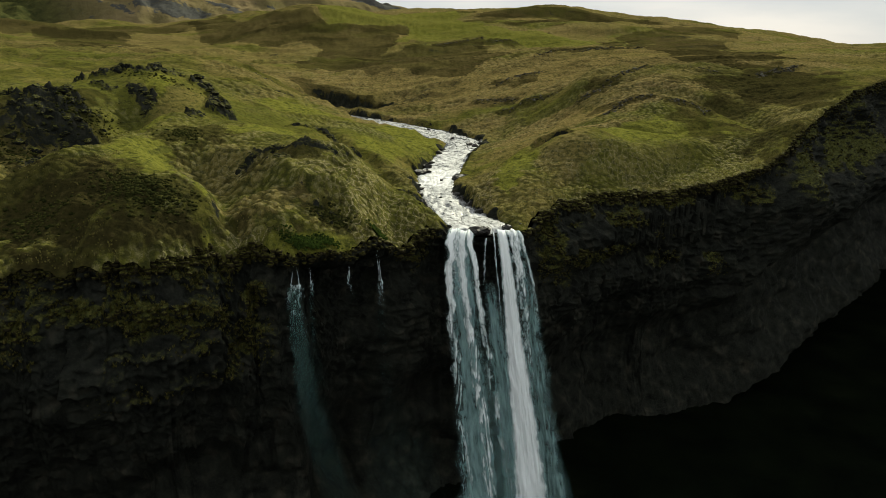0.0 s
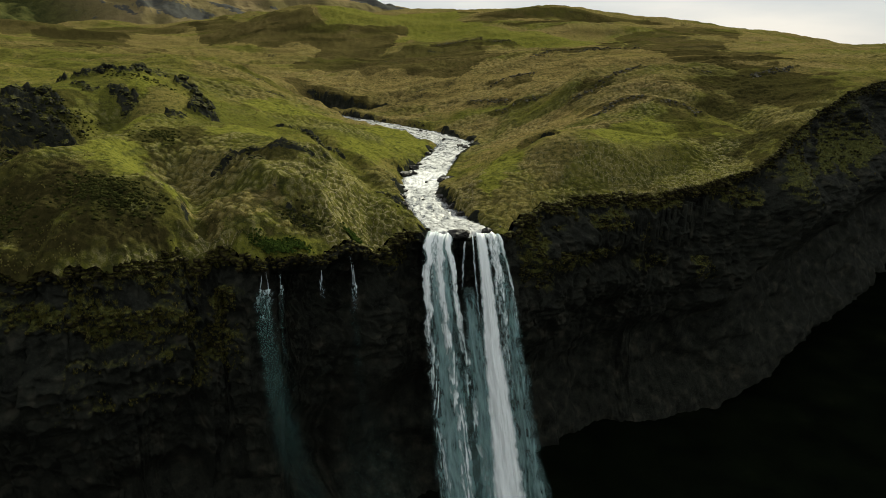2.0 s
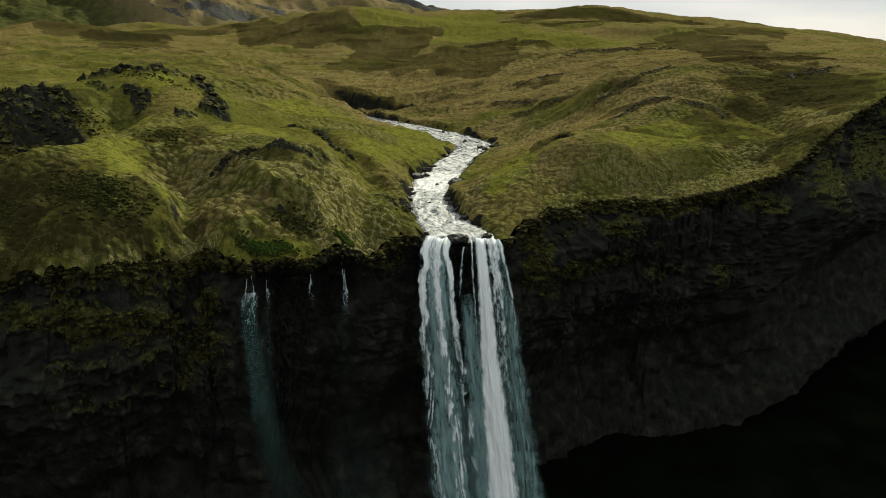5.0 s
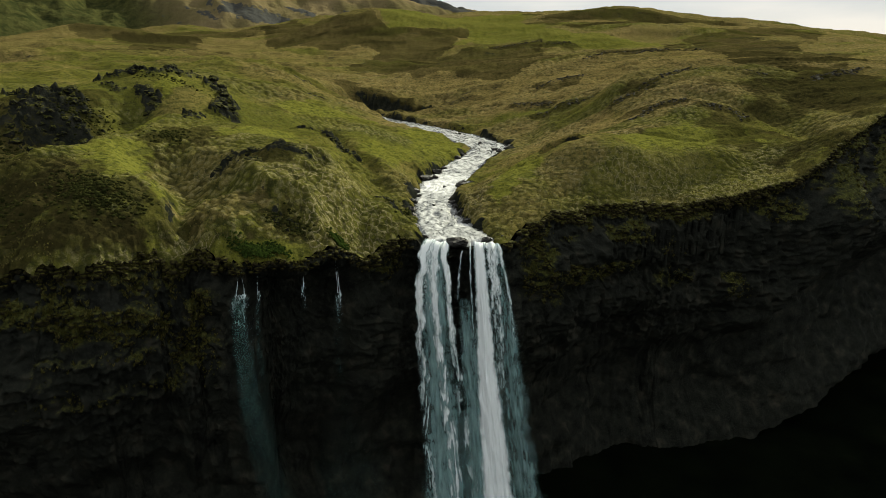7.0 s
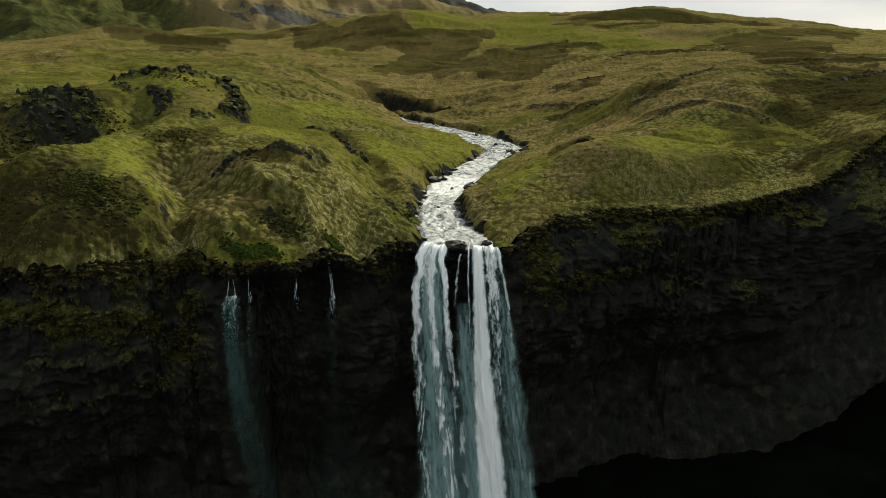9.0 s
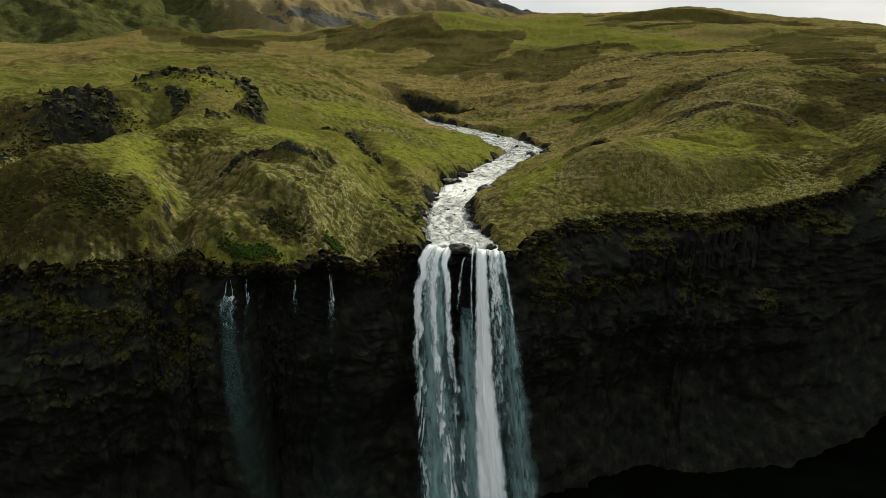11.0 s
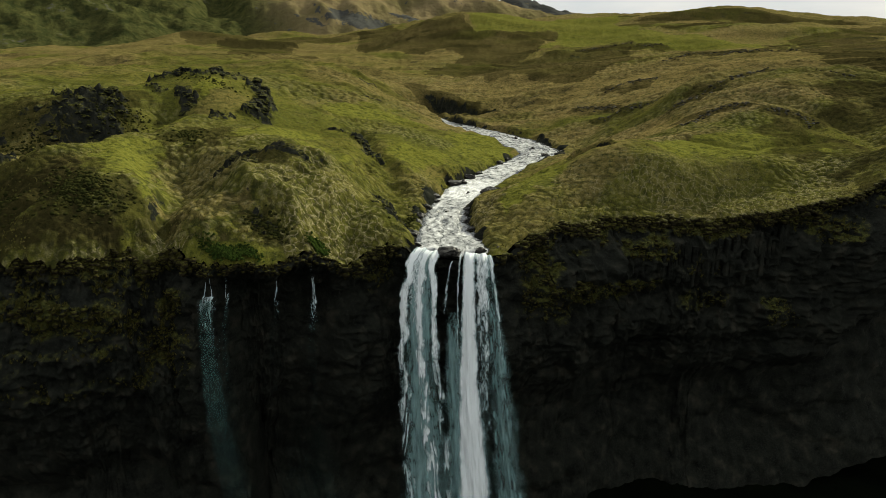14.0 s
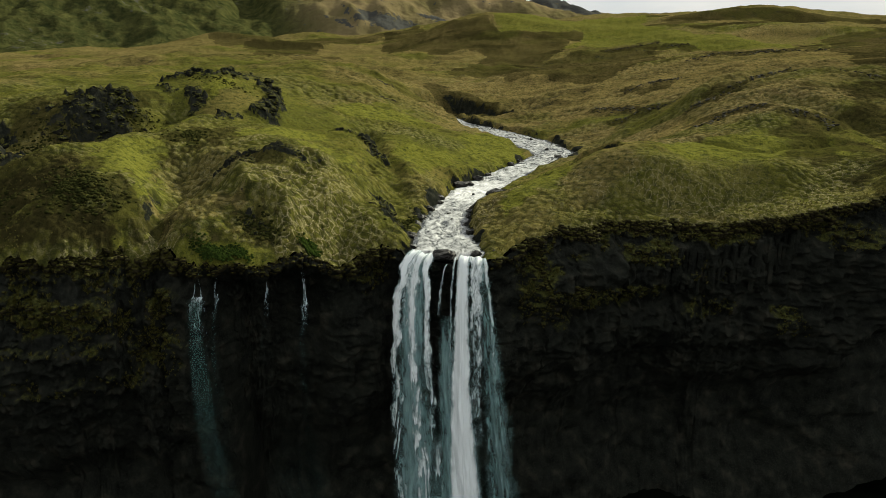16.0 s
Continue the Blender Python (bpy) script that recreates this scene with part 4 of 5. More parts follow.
def build_mountain():
    """The far side of the upland, a bare steep slope with rock bands."""
    az = np.radians(np.linspace(-75, 6, 420))[None]
    k = np.linspace(0, 1, 110)[:, None]
    r = 1500 + 1900 * k + 0 * az
    x, y = HUB[0] + r * np.sin(az), HUB[1] + r * np.cos(az)
    crest = np.interp(np.degrees(az), [-75, -45, -36, -30, -22, -14, -8, -4, -1.5, 1.5, 6], [480, 470, 450, 455, 440, 400, 345, 305, 275, 225, 150])
    z = 95 + (crest - 95) * step(0.02, 0.8, k) ** 0.9 + 34 * ridged((x * 0.8 + y * 0.35) / 190, y / 420, 5, 151) * step(0, 0.4, k) * np.clip((crest - 150) / 200, 0, 1)
    z = z + 6 * fbm(x / 60, y / 60, 4, 153) * step(0, 0.2, k)
    # a side valley cuts into the slope
    z = z - 85 * np.exp(-((np.degrees(az) + 31 + 9 * (k - 0.4)) / 2.6) ** 2) * step(0.05, 0.35, k) * step(1.0, 0.7, k)
    run = x * 0.8 + z * 2.2
    rock = step(0.15, 0.7, fbm(run / 42, z / 110, 4, 155) + 0.35 * np.tanh(4 * value(z / 30, x / 400, 157)) + 0.5 * step(0.4, 0.75, k)) * (1 - 0.75 * step(-22, -28, np.degrees(az)))
    green = step(-24, -31, np.degrees(az)) + 0 * x
    return structure("mountain", grid_mesh("mountain", x, y, z, {"rock": rock, "green": green}, flip=True), FAR, "pale grassy mountainside with grey rock bands far off", "mountain")


ground, cliff = build_ground(), build_cliff()
build_plain()
build_pool()
build_river()
build_mountain()


# ---------------------------------------------------------------- things
def part(name, me, mat, parent, label=""):
    ob = new(name, me)
    if not me.materials:
        me.materials.append(mat)
    ob.parent = parent
    return tagged(ob, label)



def joined(name, base_v, base_f, place, size, turn, squash, seed):
    """Many copies of a small shape as one mesh, each bent a little differently."""
    rng = np.random.default_rng(seed)
    n, m = len(place), len(base_v)
    c, q = np.cos(turn)[:, None], np.sin(turn)[:, None]
    b = base_v[None] * (1 + rng.uniform(-0.22, 0.22, (n, m, 3)))
    x = (b[..., 0] * c - b[..., 1] * q) * size[:, None] + place[:, 0:1]
    y = (b[..., 0] * q + b[..., 1] * c) * size[:, None] + place[:, 1:2]
    z = b[..., 2] * (size * squash)[:, None] + place[:, 2:3]
    co = np.stack([x, y, z], -1).reshape(-1)
    f = (base_f[None] + (np.arange(n) * m)[:, None, None]).reshape(-1)
    k = base_f.shape[1]
    me = bpy.data.meshes.new(name)
    me.vertices.add(n * m)
    me.vertices.foreach_set("co", co.astype(np.float32))
    me.loops.add(len(f))
    me.loops.foreach_set("vertex_index", f.astype(np.int32))
    me.polygons.add(len(f) // k)
    me.polygons.foreach_set("loop_start", np.arange(0, len(f), k, dtype=np.int32))
    me.polygons.foreach_set("use_smooth", np.ones(len(f) // k, dtype=bool))
    me.update(calc_edges=True)
    return me


def ball(level):
    bm = bmesh.new()
    bmesh.ops.create_icosphere(bm, subdivisions=level, radius=1.0)
    v = np.array([p.co[:] for p in bm.verts])
    f = np.array([[p.index for p in t.verts] for t in bm.faces])
    bm.free()
    return v, f


def tuft():
    """A tuft of nine bent blades."""
    v, f = [], []
    for k in range(9):
        a = 2.4 * k
        c, q = math.cos(a), math.sin(a)
        lean, tall, w = 0.35 + 0.10 * (k % 4), 1.0 - 0.07 * (k % 5), 0.16
        i = len(v)
        v += [(0.1 * c - w * q, 0.1 * q + w * c, -0.3), (0.1 * c + w * q, 0.1 * q - w * c, -0.3), (lean * c, lean * q, tall)]
        f.append((i, i + 1, i + 2))
    return np.array(v, float), np.array(f)


def dome():
    """A tussock: three rings under a crown."""
    v = [(0, 0, 1)]
    for r, h, n in ((0.55, 0.78, 6), (0.98, 0.25, 6), (1.02, -0.35, 6)):
        v += [(r * math.cos(2 * math.pi * (k + r) / n), r * math.sin(2 * math.pi * (k + r) / n), h) for k in range(n)]
    f = [(0, 1 + k, 1 + (k + 1) % 6) for k in range(6)]
    for ring in (1, 7):
        for k in range(6):
            a, b = ring + k, ring + (k + 1) % 6
            f += [(a, a + 6, b + 6), (a, b + 6, b)]
    return np.array(v, float), np.array(f)


def stuff(name, me, mat, label, category):
    me.materials.append(mat)
    return tagged(new(name, me), label, category, kind="stuff")


def plant_tussocks():
    rng = np.random.default_rng(7)
    n = 90000
    az = np.radians(rng.uniform(-54, 30, n))
    d = 0.4 + 120 * rng.uniform(0, 1, n) ** 1.5
    r = edge_reach(az) + d
    x, y = HUB[0] + r * np.sin(az), HUB[1] + r * np.cos(az)
    sd, w, _ = stream_near(x, y)
    bare = np.zeros(n)
    for width, rough, pts in CRAGS:
        bare = np.maximum(bare, along(x, y, pts, width))
    smooth = sum(patch(x, y, *h, ragged=0.4, seed=81) for h in LUSH)
    keep = (sd - w > 2.0) & (bare < 0.6) & (smooth < 0.5 + 0.5 * rng.uniform(0, 1, n)) & (fbm(x / 9, y / 9, 3, 201) > -0.35) & (r < 250)
    x, y = x[keep][:9000], y[keep][:9000]
    n = len(x)
    size = rng.uniform(0.16, 0.36, n)
    place = np.stack([x, y, land(x, y) - 0.02], -1)
    v, f = tuft()
    stuff("tussocks", joined("tussocks", v, f, place, size, rng.uniform(0, 6.28, n), rng.uniform(0.6, 1.0, n), 8), TUFT, "olive and straw-coloured grass tussocks on the slopes", "grass")


def plant_clods():
    """Lumps of turf and stone along the rim and on the ledges."""
    rng = np.random.default_rng(9)
    x, y, z, v, s = FACE
    rows, cols = x.shape
    n = 9000
    i = (rng.uniform(0, 1, n) ** 1.9 * 120).astype(int)
    j = rng.integers(70, cols - 60, n)
    px, py, pz = x[i, j], y[i, j], z[i, j]
    keep = (np.abs(px + 1.3) > 9.0) & ~((np.abs(px + 25.5) < 7.5) & (i > 8)) & (MOSS[i, j] > 0.5 + 0.5 * rng.uniform(0, 1, n)) & ((px > -38) | (rng.uniform(0, 1, n) < 0.5))
    px, py, pz, i = px[keep], py[keep], pz[keep], i[keep]
    n = len(px)
    size = rng.uniform(0.15, 0.55, n) * (1 - 0.003 * i)
    # bigger sods that lean out of the rim itself
    j = rng.integers(62, cols - 60, 1500)
    k = rng.integers(0, 9, 1500)
    j, k = j[np.abs(x[0, j] + 1.3) > 8.4], k[np.abs(x[0, j] + 1.3) > 8.4]
    px, py, pz = np.r_[px, x[k, j]], np.r_[py, y[k, j] + 0.1], np.r_[pz, z[k, j] + 0.1]
    size = np.r_[size, rng.uniform(0.18, 0.62, len(j)) * np.where((np.abs(x[0, j] + 26) < 9) | (x[0, j] < -40), 0.7, 1.0)]
    n = len(px)
    lv, lf = ball(1)
    lv = lv * (1 + 0.28 * np.random.default_rng(5).normal(0, 1, (len(lv), 1)).clip(-1.2, 1.2))
    stuff("turf_clods", joined("turf_clods", lv, lf, np.stack([px, py - 0.35, pz + 0.1], -1), size, rng.uniform(0, 6.28, n), rng.uniform(0.7, 1.05, n), 10), CLOD,
          "mossy clods of turf and stone along the cliff's rim and ledges", "turf")


def plant_rim_grass():
    """Tufts that hang over the rim and from the ledges."""
    rng = np.random.default_rng(19)
    x, y, z, v, s = FACE
    n = 30000
    i = (rng.uniform(0, 1, n) ** 1.7 * 110).astype(int)
    j = rng.integers(62, x.shape[1] - 60, n)
    keep = (MOSS[i, j] > 0.4 + 0.5 * rng.uniform(0, 1, n)) & (np.abs(x[i, j] + 1.3) > 8.6)
    i, j = i[keep][:15000], j[keep][:15000]
    n = len(i)
    place = np.stack([x[i, j], y[i, j] - 0.1, z[i, j]], -1)
    tv, tf = tuft()
    stuff("rim_grass", joined("rim_grass", tv, tf, place, rng.uniform(0.25, 0.7, n), rng.uniform(0, 6.28, n), rng.uniform(0.5, 0.9, n), 20), RIMGRASS, "shaggy olive grass hanging over the cliff's rim and ledges", "grass")


def plant_herbs():
    rng = np.random.default_rng(12)
    xs, ys = [], []
    for cx, cy, rx, ry, k in ((-32, -21.2, 3.0, 1.1, 520), (-29, -19.6, 2.2, 1.0, 200), (-20.8, -11.6, 1.3, 1.4, 380)):
        xs.append(cx + rx * rng.normal(0, 0.5, k))
        ys.append(cy + ry * rng.normal(0, 0.5, k))
    x, y = np.concatenate(xs), np.concatenate(ys)
    v, f = dome()
    n = len(x)
    stuff("spring_herbs", joined("spring_herbs", v, f, np.stack([x, y, land(x, y) - 0.05], -1), rng.uniform(0.10, 0.28, n), rng.uniform(0, 6.28, n), rng.uniform(0.6, 1.0, n), 13), FERN,
          "bright green herbs round the springs at the cliff's rim", "plants")


def rock_mesh(name, seed, sharp, squash=1.0, jagged=False):
    """A broken boulder: planes cut from a ball, then roughened."""
    rng = np.random.default_rng(seed)
    v, f = ball(3)
    for _ in range(14):
        nrm = rng.normal(0, 1, 3)
        nrm /= np.linalg.norm(nrm)
        lim = rng.uniform(0.55, 0.9)
        over = np.maximum(v @ nrm - lim, 0)
        v = v - over[:, None] * nrm[None] * sharp
    for k in range(len(v)):
        v[k] *= 1 + 0.13 * noise.noise(Vector(v[k] * 2.1 + seed)) + 0.06 * noise.noise(Vector(v[k] * 6.0 + seed))
        if jagged:
            v[k] *= 1 + 0.22 * noise.noise(Vector(v[k] * 3.4 + seed)) + 0.10 * noise.noise(Vector(v[k] * 9.0 + seed))
    v[:, 2] *= squash
    me = bpy.data.meshes.new(name)
    me.from_pydata(v.tolist(), [], f.tolist())
    me.polygons.foreach_set("use_smooth", np.full(len(f), not jagged))
    me.update()
    return me


def build_outcrops():
    rng = np.random.default_rng(17)
    shapes = [rock_mesh("rock", 100 + k, 1.0, 0.9, True) for k in range(8)]
    for m in shapes:
        m.materials.append(ROCK)
    for width, rough, pts in CRAGS:
        line, s = smooth_line(pts, 40)
        count = int(8 + 1.0 * s[-1] * math.sqrt(width) * (0.35 if s[-1] > 30 else 1.0))
        k = rng.integers(0, 40, count)
        x, y = line[k, 0] + rng.normal(0, 0.5, count) * width, line[k, 1] + rng.normal(0, 0.5, count) * width
        z = land(x, y)
        crag = new("rock_outcrop")
        crag.location = (pts[0][0], pts[0][1], float(land(np.array([pts[0][0]], float), np.array([pts[0][1]], float))[0]))
        tagged(crag, "jagged dark lava outcrop with mossy tops in the grass", "rock", "lava outcrops of the upland")
        for i in range(count):
            size = rng.uniform(0.4, 1.15) * (0.35 + 0.45 * rough)
            ob = part("rock", shapes[int(rng.integers(0, 8))], ROCK, crag)
            ob.location = (x[i] - crag.location.x, y[i] - crag.location.y, z[i] - crag.location.z - 0.35 * size)
            ob.rotation_euler = (rng.uniform(-0.3, 0.3), rng.uniform(-0.3, 0.3), rng.uniform(0, 6.28))
            ob.scale = (size * rng.uniform(0.9, 1.5), size * rng.uniform(0.8, 1.3), size * rng.uniform(0.6, 1.15))


def plant_shrubs():
    rng = np.random.default_rng(37)
    xs, ys = [], []
    for cx, cy, rx, ry, k in ((-56, -21, 6.5, 4.5, 150), (-62, -16, 5, 3, 50), (-64, 17, 4, 4, 40), (-98, 12, 8, 6, 90), (-90, 30, 6, 6, 60), (-28.5, -13.5, 3, 1.8, 36), (-14, 14, 2, 8, 60), (-72, -24, 7, 5, 70), (-84, 57, 9, 2.5, 30)):
        k *= 4
        xs.append(cx + rx * rng.normal(0, 0.5, k))
        ys.append(cy + ry * rng.normal(0, 0.5, k))
    x, y = np.concatenate(xs), np.concatenate(ys)
    n = len(x)
    lv, lf = ball(1)
    stuff("shrubs", joined("shrubs", lv, lf, np.stack([x, y, land(x, y) - 0.05], -1), rng.uniform(0.12, 0.45, n), rng.uniform(0, 6.28, n), rng.uniform(0.5, 0.9, n), 38), SHRUB,
          "low dark green heather and willow shrubs on the knolls", "shrubs")


def scatter_stones():
    rng = np.random.default_rng(31)
    xs, ys, ss = [], [], []
    for width, pts in STONY:
        line, run = smooth_line(pts, 60)
        k = int(16 * run[-1] / width)
        i = rng.integers(0, 60, k)
        xs.append(line[i, 0] + rng.normal(0, 0.55, k) * width)
        ys.append(line[i, 1] + rng.normal(0, 0.55, k) * width)
        ss.append(rng.uniform(0.12, 0.5, k) ** 1.3 * math.sqrt(width))
    x, y, size = np.concatenate(xs), np.concatenate(ys), np.concatenate(ss)
    n = len(x)
    lv, lf = ball(1)
    stuff("stones", joined("stones", lv, lf, np.stack([x, y, land(x, y)], -1), size, rng.uniform(0, 6.28, n), rng.uniform(0.4, 0.8, n), 32), HAG,
          "grey weathered stones along the ledges of the far slopes", "stones")


def build_river_rocks():
    shapes = [rock_mesh("river_rock", 140 + k, 1.0, 0.7, True) for k in range(6)]
    for m in shapes:
        m.materials.append(WET)
    rng = np.random.default_rng(23)
    # x, y, length: slabs and boulders that break the stream
    rocks = [(-14.2, 56, 2.4), (-12.5, 58, 1.6), (-3.6, 50, 2.2), (-5.0, 47.5, 1.6), (-8.5, 46, 0.8), (-15.2, 40, 1.5), (-14.0, 36, 1.2), (-14.4, 30, 1.4),
             (-5.2, 30, 1.3), (-4.0, 25, 1.3), (-2.6, 19, 1.4), (-0.8, 14, 1.1), (-9.0, 27, 0.6), (-7.0, 22, 0.5), (-2.3, -0.2, 2.0), (3.4, 0.9, 1.3), (-0.7, -0.4, 1.5), (-1.5, -0.9, 1.7),
             (2.6, 113, 1.5), (4.6, 108, 1.3), (7.4, 116, 1.6), (-7.4, 100, 1.3), (-9.0, 92, 1.5), (-3.0, 128, 0.9), (-24, 170, 1.2), (-12, 150, 1.0), (8.2, 122, 1.4),
             (-38, 194, 1.3), (-11.0, 72, 1.2), (-12.5, 66, 1.7), (-8.4, 1.6, 1.2), (6.2, 2.2, 1.3), (-11.0, 9.0, 1.3), (-12.4, 15.5, 1.5), (-13.2, 21, 1.6)]
    for k, (x, y, size) in enumerate(rocks):
        i = int(np.argmin(np.hypot(STREAM_LINE[:, 0] - x, STREAM_LINE[:, 1] - y)))
        ob = tagged(new("river_rock", shapes[k % 6]), "wet black rock breaking the white water of the river", "rock", "rocks in the river")
        s = size * 0.85
        ob.location = (x, y, STREAM_LINE[i, 3] + 0.12 * s)
        ob.rotation_euler = (rng.uniform(-0.15, 0.15), rng.uniform(-0.15, 0.15), rng.uniform(0, 6.28))
        ob.scale = (s * 1.3, s, s)


def build_columns():
    """Upright basalt columns that stand out of the face under the rim."""
    rng = np.random.default_rng(29)
    shapes = []
    for k in range(5):
        bm = bmesh.new()
        n = (5, 6, 6, 7, 5)[k]
        ring = [(math.cos(2 * math.pi * (i + 0.3 * rng.uniform(-1, 1)) / n), math.sin(2 * math.pi * (i + 0.3 * rng.uniform(-1, 1)) / n)) for i in range(n)]
        rows = [[bm.verts.new((a * g, b * g, h + 0.05 * rng.uniform(-1, 1))) for a, b in ring] for g, h in ((0.9, 0.0), (1.0, -0.05), (0.97, -0.45), (1.02, -0.9), (0.85, -1.0))]
        for r1, r2 in zip(rows, rows[1:]):
            for i in range(n):
                bm.faces.new((r2[i], r2[(i + 1) % n], r1[(i + 1) % n], r1[i]))
        bm.faces.new(rows[0])
        bm.faces.new(rows[-1][::-1])
        me = bpy.data.meshes.new("column")
        bm.to_mesh(me)
        bm.free()
        me.materials.append(CLIFF)
        shapes.append(me)
    x, y, z, v, s = FACE
    row = int(np.argmin(np.abs(v[:, 0] - 7.5)))
    for k in range(34):
        want = 34.5 + 23.5 * (k + rng.uniform(-0.6, 0.6)) / 33
        j = int(np.argmin(np.abs(x[row] - want) + 50 * (y[row] < 5)))
        ob = part("column", shapes[k % 5], CLIFF, cliff)
        tall = rng.uniform(2.5, 7.5)
        size = rng.uniform(0.42, 0.62)
        ob.location = (x[row, j], y[row - 12:row + 12, j].mean() + 0.2 + rng.uniform(-0.6, 0.4), z[row, j] + 3.6 + rng.uniform(-2.2, 1.0))
        ob.rotation_euler = (rng.uniform(-0.05, 0.05), rng.uniform(-0.05, 0.05), rng.uniform(0, 6.28))
        ob.scale = (size, size, tall)


def water_mesh(name, lip, drop, sway, width, density, reach, seed, plume=0.0, ragged=0.3, grain=(1.15, 0.6), tilt=0.0, bend=0.0):
    """A falling strand. lip: x, y, z where it starts; sway: sideways drift with the root of the drop and with the drop;
    width, density: rows (metres down, half width or thickness); reach: how far forward it flies likewise."""
    most = max(w for _, w in width)
    cols, rows = int(max(12, min(90, 2.8 * most / 0.11))), int(max(30, min(230, drop / 0.26)))
    u = np.linspace(-1.4, 1.4, cols)[None]
    v = (drop * np.linspace(0, 1, rows) ** 1.12)[:, None]
    q, k = np.sqrt(v / 60), v / 60
    half = np.interp(v, [a for a, _ in width], [b for _, b in width])
    thick = np.interp(v, [a for a, _ in density], [b for _, b in density])
    off = u * half
    edge = np.abs(u + ragged * fbm(v / 2.6 + seed, 0 * u + seed, 4, seed) + 0.5 * ragged * value(v / 0.9, np.sign(u) * 3.0, seed + 2))
    core = np.exp(-edge ** 3.2)
    # plumes fall with a sharp front and a thin tail
    turn = (v + 1.8 * np.abs(u) * np.minimum(half, 1.6) + 3.4 * fbm(off / 0.7 + seed, v / 6, 4, seed + 7)) / (8.0 + 3.0 * value(v / 17 + 0.6 * off, 0 * v, seed + 5)) + 0.37 * seed
    pulse = turn - np.floor(turn)
    pulse = pulse ** 1.1 * step(1.0, 0.86, pulse)
    share = plume * step(7, 24, v)
    body = thick * core * (1 - share * (1 - pulse)) - 0.30 * (1 - core) - 0.35 * step(1.05, 1.4, np.abs(u))
    body = body + 0.10 * value(off * 2.2 + seed, v / 2.0, seed + 3) * step(0.05, 0.4, thick)
    fly = 1 + 0.04 * fbm(off / 1.5 + seed, v / 7, 3, seed + 4)
    x = lip[0] + off + sway[0] * q + sway[1] * k + 0.25 * fbm(v / 9, 0 * u + seed, 2, seed + 6) * q + bend * (v / 40) ** 2
    y = lip[1] - (reach[0] * q + reach[1] * k) * fly + tilt * off - 0.35 * np.minimum(half, 1.2) * (1 - np.minimum(u * u, 1)) - 0.3 * fbm(off * 1.5 + seed, v / 6, 3, seed + 8) * step(0, 9, v)
    y = y + 0.8 * fbm((lip[0] + off) * 0.55, 0 * v, 3, 209) * step(3, 0, v)
    z = lip[2] - v + 0.3 * fbm((lip[0] + off) * 0.8, 0 * v, 3, 207) * step(3, 0, v) + 0 * x
    fine = grain[0] + (grain[1] - grain[0]) * step(10, 34, v) + 0 * x
    return grid_mesh(name, x, y, z, {"body": body, "grain": fine}, (off + seed * 7.3, -v + 0 * u + seed * 3.1))


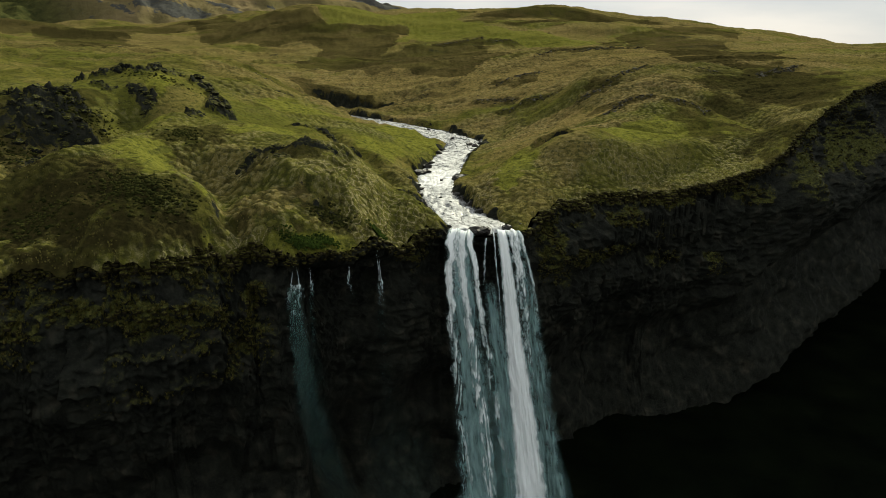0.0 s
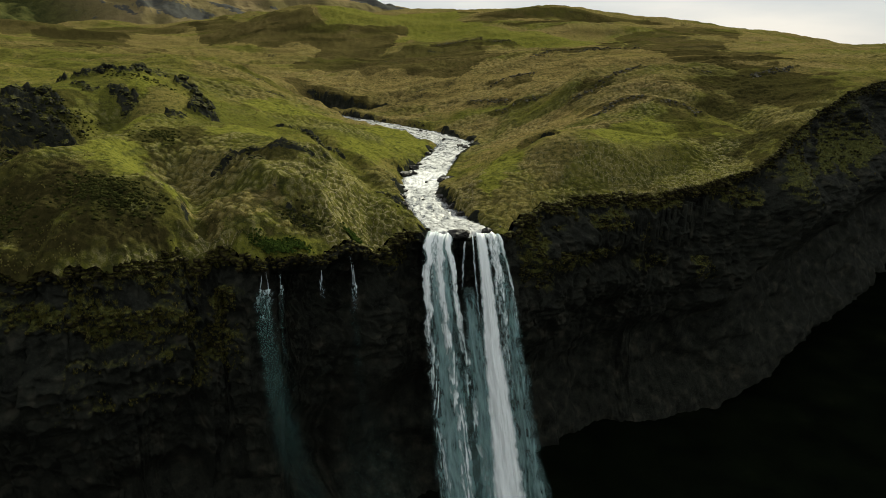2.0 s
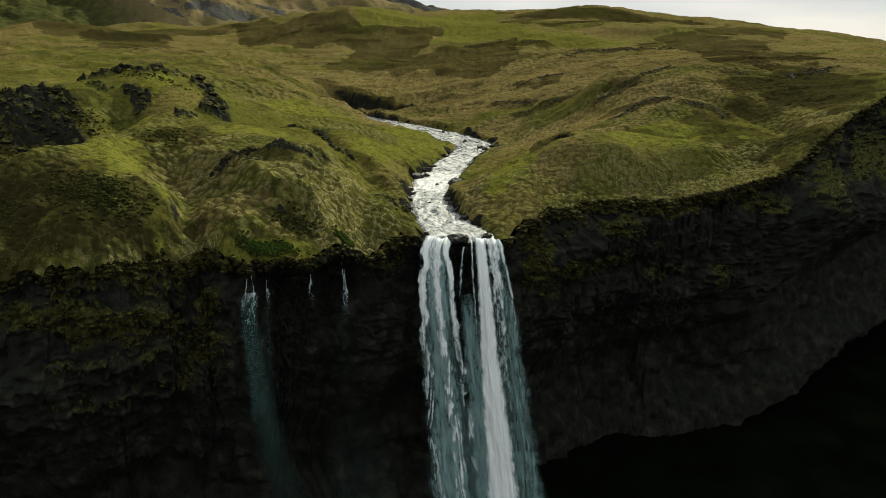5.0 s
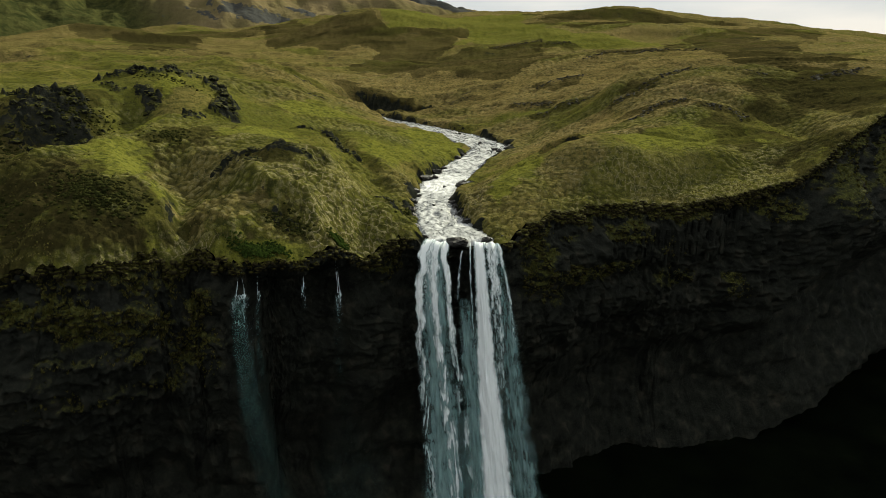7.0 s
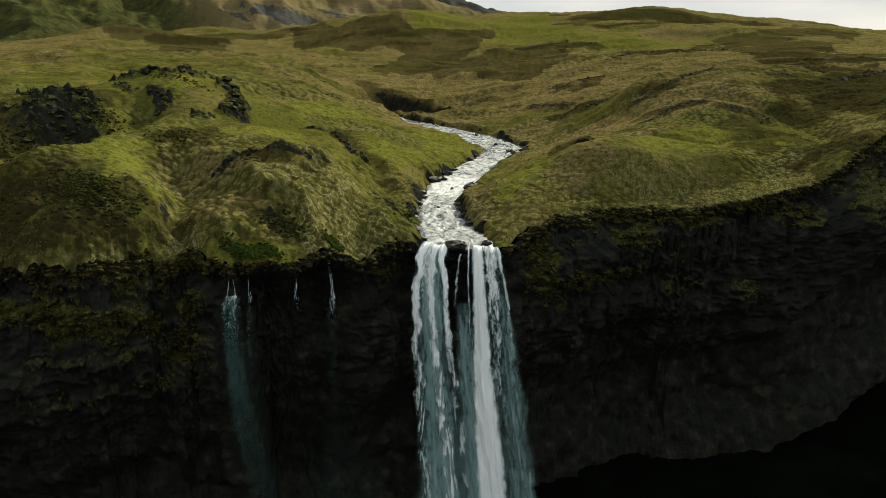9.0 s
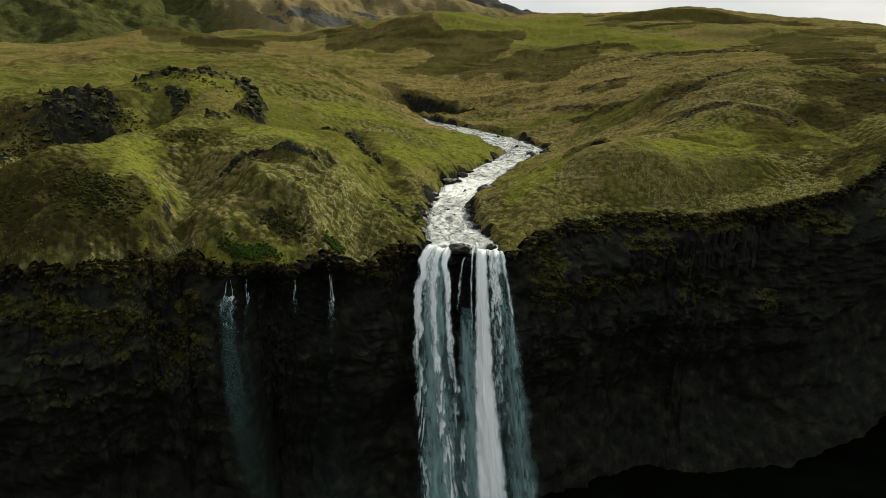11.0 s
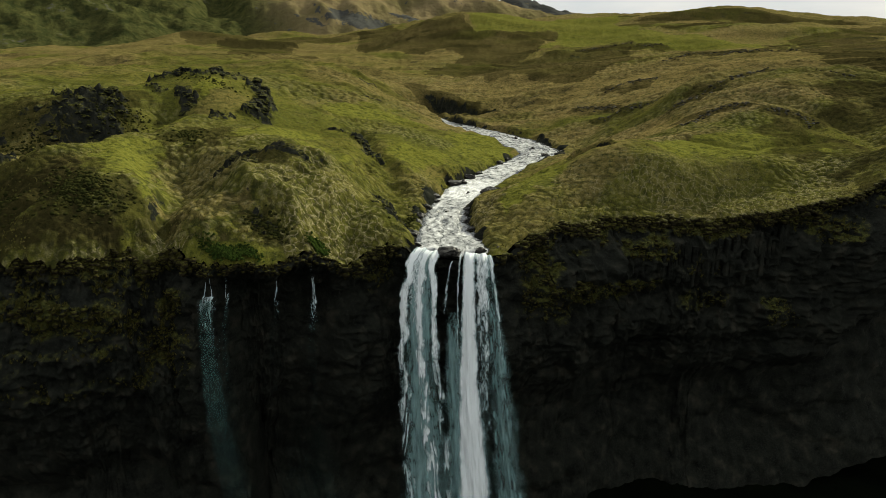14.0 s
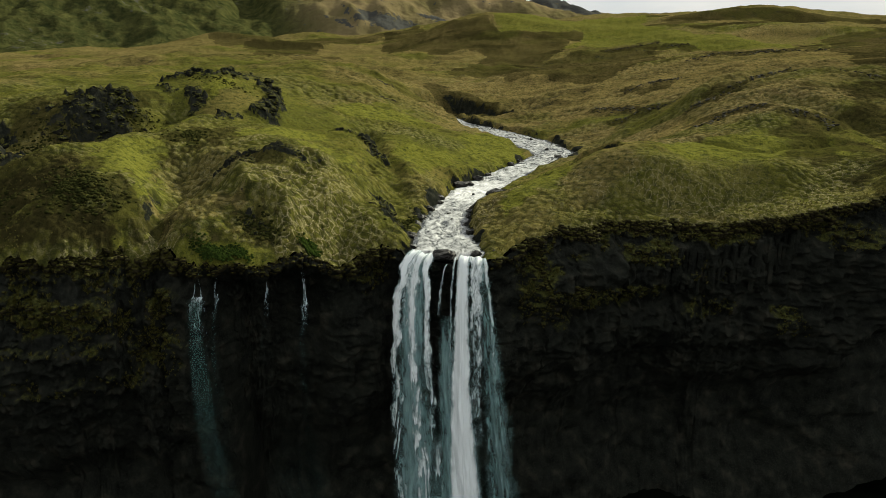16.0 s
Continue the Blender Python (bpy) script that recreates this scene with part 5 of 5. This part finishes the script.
def build_waterfall():
    fall = new("waterfall")
    tagged(fall, "tall white waterfall in several strands plunging over a dark cliff", "waterfall")
    flight, wet = (15.0, 4.5), (17.0, -1.5)
    torn = "white western strand breaking into plumes"
    part("strand", water_mesh("strand", (-6.8, -0.7, 59.9), 59, (-7.0, 11.0), [(0, 1.0), (10, 0.8), (35, 1.2), (59, 1.7)], [(0, 0.85), (10, 0.75), (26, 0.72), (42, 0.55), (59, 0.35)], wet, 11, 0.9, 0.45), STRAND, fall, torn)
    part("strand", water_mesh("strand", (-5.0, -0.8, 59.9), 59, (-4.6, 11.6), [(0, 1.1), (8, 0.8), (35, 1.25), (59, 1.9)], [(0, 0.7), (8, 0.8), (26, 0.88), (45, 0.75), (59, 0.5)], (16.5, -0.5), 12, 0.8, 0.4), STRAND, fall, torn)
    part("strand", water_mesh("strand", (-3.7, -0.7, 59.9), 59, (-2.2, 11.6), [(0, 0.8), (9, 0.6), (35, 1.1), (59, 1.8)], [(0, 0.8), (9, 0.66), (26, 0.66), (45, 0.52), (59, 0.35)], (16.0, 1.0), 13, 0.85, 0.45), STRAND, fall, torn)
    part("column", water_mesh("column", (2.2, -0.7, 59.9), 59, (0.2, 6.2), [(0, 1.0), (12, 1.4), (30, 2.3), (59, 3.9)], [(0, 0.95), (25, 1.1), (45, 1.0), (59, 0.85)], flight, 14, 0.0, 0.09, (0.9, 0.45)), STRAND, fall, "dense white column of water")
    part("strand", water_mesh("strand", (4.1, -0.6, 59.9), 40, (1.4, 4.6), [(0, 1.5), (8, 1.2), (18, 0.9), (40, 1.3)], [(0, 0.62), (8, 0.48), (20, 0.40), (30, 0.22), (40, 0.0)], (14.0, 4.5), 15, 0.4, 0.45, (1.2, 0.6)), STRAND, fall, "torn white strand beside the dense column")
    part("strand", water_mesh("strand", (5.2, -0.5, 59.8), 26, (5.6, 3.0), [(0, 0.45), (10, 0.4), (26, 0.7)], [(0, 0.6), (8, 0.42), (16, 0.25), (26, 0.0)], (13.0, 3.0), 16, 0.3, 0.4, (1.1, 0.6)), STRAND, fall, "thin white strand at the eastern end of the lip")
    part("thread", water_mesh("thread", (0.55, -0.8, 59.8), 30, (0.4, 4.0), [(0, 0.22), (10, 0.2), (30, 0.35)], [(0, 0.55), (10, 0.35), (20, 0.25), (30, 0.0)], (14.0, 4.0), 17, 0.4, 0.5), STRAND, fall, "thin thread of water beside a dark rock")
    part("thread", water_mesh("thread", (-0.75, -1.9, 58.6), 9, (-1.6, 0.0), [(0, 0.18), (9, 0.35)], [(0, 0.5), (5, 0.4), (9, 0.0)], (9.0, 0.0), 18, 0.0, 0.5), STRAND, fall, "thin thread of water beside a dark rock")
    part("veil", water_mesh("veil", (-5.3, -0.4, 59.7), 59, (-4.0, 9.0), [(0, 2.6), (20, 3.6), (59, 5.6)], [(0, 0.55), (12, 0.55), (30, 0.55), (45, 0.6), (59, 0.65)], (14.5, 1.0), 19, 0.0, 0.12, (0.6, 0.4)), VEIL, fall, "thin grey-green veil of spray")
    part("veil", water_mesh("veil", (4.6, -0.4, 59.6), 59, (3.4, 5.4), [(0, 1.3), (15, 2.1), (35, 3.1), (59, 4.8)], [(0, 0.4), (12, 0.42), (25, 0.48), (45, 0.52), (59, 0.6)], (8.5, 2.0), 20, 0.0, 0.12, (0.6, 0.35)), VEIL, fall, "thin grey-green veil of spray")
    part("strand", water_mesh("strand", (-5.6, -0.6, 59.9), 16, (-4.6, 6.0), [(0, 2.0), (8, 2.1), (16, 2.3)], [(0, 0.62), (6, 0.42), (11, 0.22), (16, -0.1)], (15.5, 0.0), 23, 0.3, 0.3, (1.5, 1.3)), STRAND, fall, "speckled sheet of white water breaking at the lip")
    part("spray", water_mesh("spray", (1.5, -4.0, 44.0), 43, (0.0, 6.0), [(0, 4.0), (20, 8.0), (43, 11.0)], [(0, 0.0), (12, 0.22), (30, 0.4), (43, 0.5)], (7.0, 4.0), 24, 0.0, 0.1, (0.3, 0.3)), SPRAY, fall, "faint cloud of spray round the falling water")
    part("spray", water_mesh("spray", (-19.0, -22.0, 40.0), 40, (0.0, 8.0), [(0, 5.0), (15, 9.0), (40, 15.0)], [(0, 0.0), (10, 0.16), (40, 0.34)], (4.0, 2.0), 26, 0.0, 0.1, (0.25, 0.25)), SPRAY, fall, "faint cloud of spray drifting along the cliff")
    part("mist", water_mesh("mist", (3.0, -12.0, 32.0), 31, (0.0, 5.0), [(0, 2.5), (14, 4.5), (31, 7.5)], [(0, 0.0), (10, 0.16), (20, 0.32), (31, 0.45)], (5.0, 3.0), 27, 0.0, 0.1, (0.2, 0.2)), VEIL, fall, "pale mist rising round the foot of the fall")
    part("veil", water_mesh("veil", (-0.2, -3.0, 50.0), 49, (0.6, 7.0), [(0, 1.6), (20, 2.8), (49, 4.6)], [(0, 0.28), (6, 0.52), (25, 0.62), (49, 0.7)], (10.0, 4.0), 21, 0.0, 0.12, (0.5, 0.35)), VEIL, fall, "thin grey-green veil of spray")


def build_spring(top, ledge, bell, mist, mist_drop, strength, seed, bend=0.0, spread=0.0, threads=1):
    """A trickle over the rim, a bell of water from the ledge below, and a curtain of spray that bends away."""
    sp = new("spring_fall")
    tagged(sp, "thin side waterfall trickling from a mossy overhang", "waterfall", "side falls of the cliff")
    first = top[2] - ledge[2]
    for k in range(threads):
        side = (ledge[0] - top[0]) + spread * (k - 0.5 * (threads - 1))
        lean = 7.75 / math.sqrt(first)
        part("trickle", water_mesh("trickle", top, first + 0.3, (side * lean, 0), [(0, 0.06), (first, 0.16)], [(0, 0.34), (first, 0.55)], ((top[1] - ledge[1]) * lean, 0), seed + k, 0.0, 0.5, (1.0, 1.0)), TRICKLE, sp)
    fall = 4.5 * bell + 1.5
    part("cascade", water_mesh("cascade", ledge, fall, (0, 0), [(0, 0.55 * bell), (0.6, 0.8 * bell), (2.0, 1.0 * bell), (fall, 1.15 * bell)], [(0, 0.55), (0.5, 0.45), (0.4 * fall, 0.22), (fall, 0.0)], (3.0, 0), seed + 3, 0.3, 0.35, (1.5, 1.4), bend=bend), TRICKLE, sp)
    part("curtain", water_mesh("curtain", (ledge[0], ledge[1] - 0.1, ledge[2] - 0.6), mist_drop, (0, 0), [(0, 0.85 * bell), (0.25 * mist_drop, 1.15 * bell), (mist_drop, mist)],
                               [(0, strength), (0.3 * mist_drop, 0.85 * strength), (0.6 * mist_drop, 0.5 * strength), (mist_drop, 0.05)], (4.0, 2.0), seed + 5, 0.0, 0.10, (0.55, 0.3), bend=bend), SPRAY, sp, "thin blue-grey curtain of spray")


build_waterfall()
build_spring((-32.8, -23.5, 60.9), (-33.1, -24.2, 57.3), 1.75, 6.0, 48, 0.55, 51, 8.0, 1.3, 2)
build_spring((-31.2, -22.3, 60.9), (-30.8, -23.2, 57.1), 0.5, 2.4, 30, 0.30, 56, 8.0)
build_spring((-25.2, -17.2, 60.9), (-25.4, -17.8, 56.7), 0.6, 2.0, 16, 0.10, 61, 2.0)
build_spring((-21.1, -14.1, 61.2), (-20.4, -15.0, 54.8), 0.8, 4.0, 46, 0.22, 66, 5.0, 0.4, 2)
build_outcrops()
build_river_rocks()
build_columns()
scatter_stones()
plant_shrubs()
plant_herbs()
plant_clods()
plant_rim_grass()
plant_tussocks()
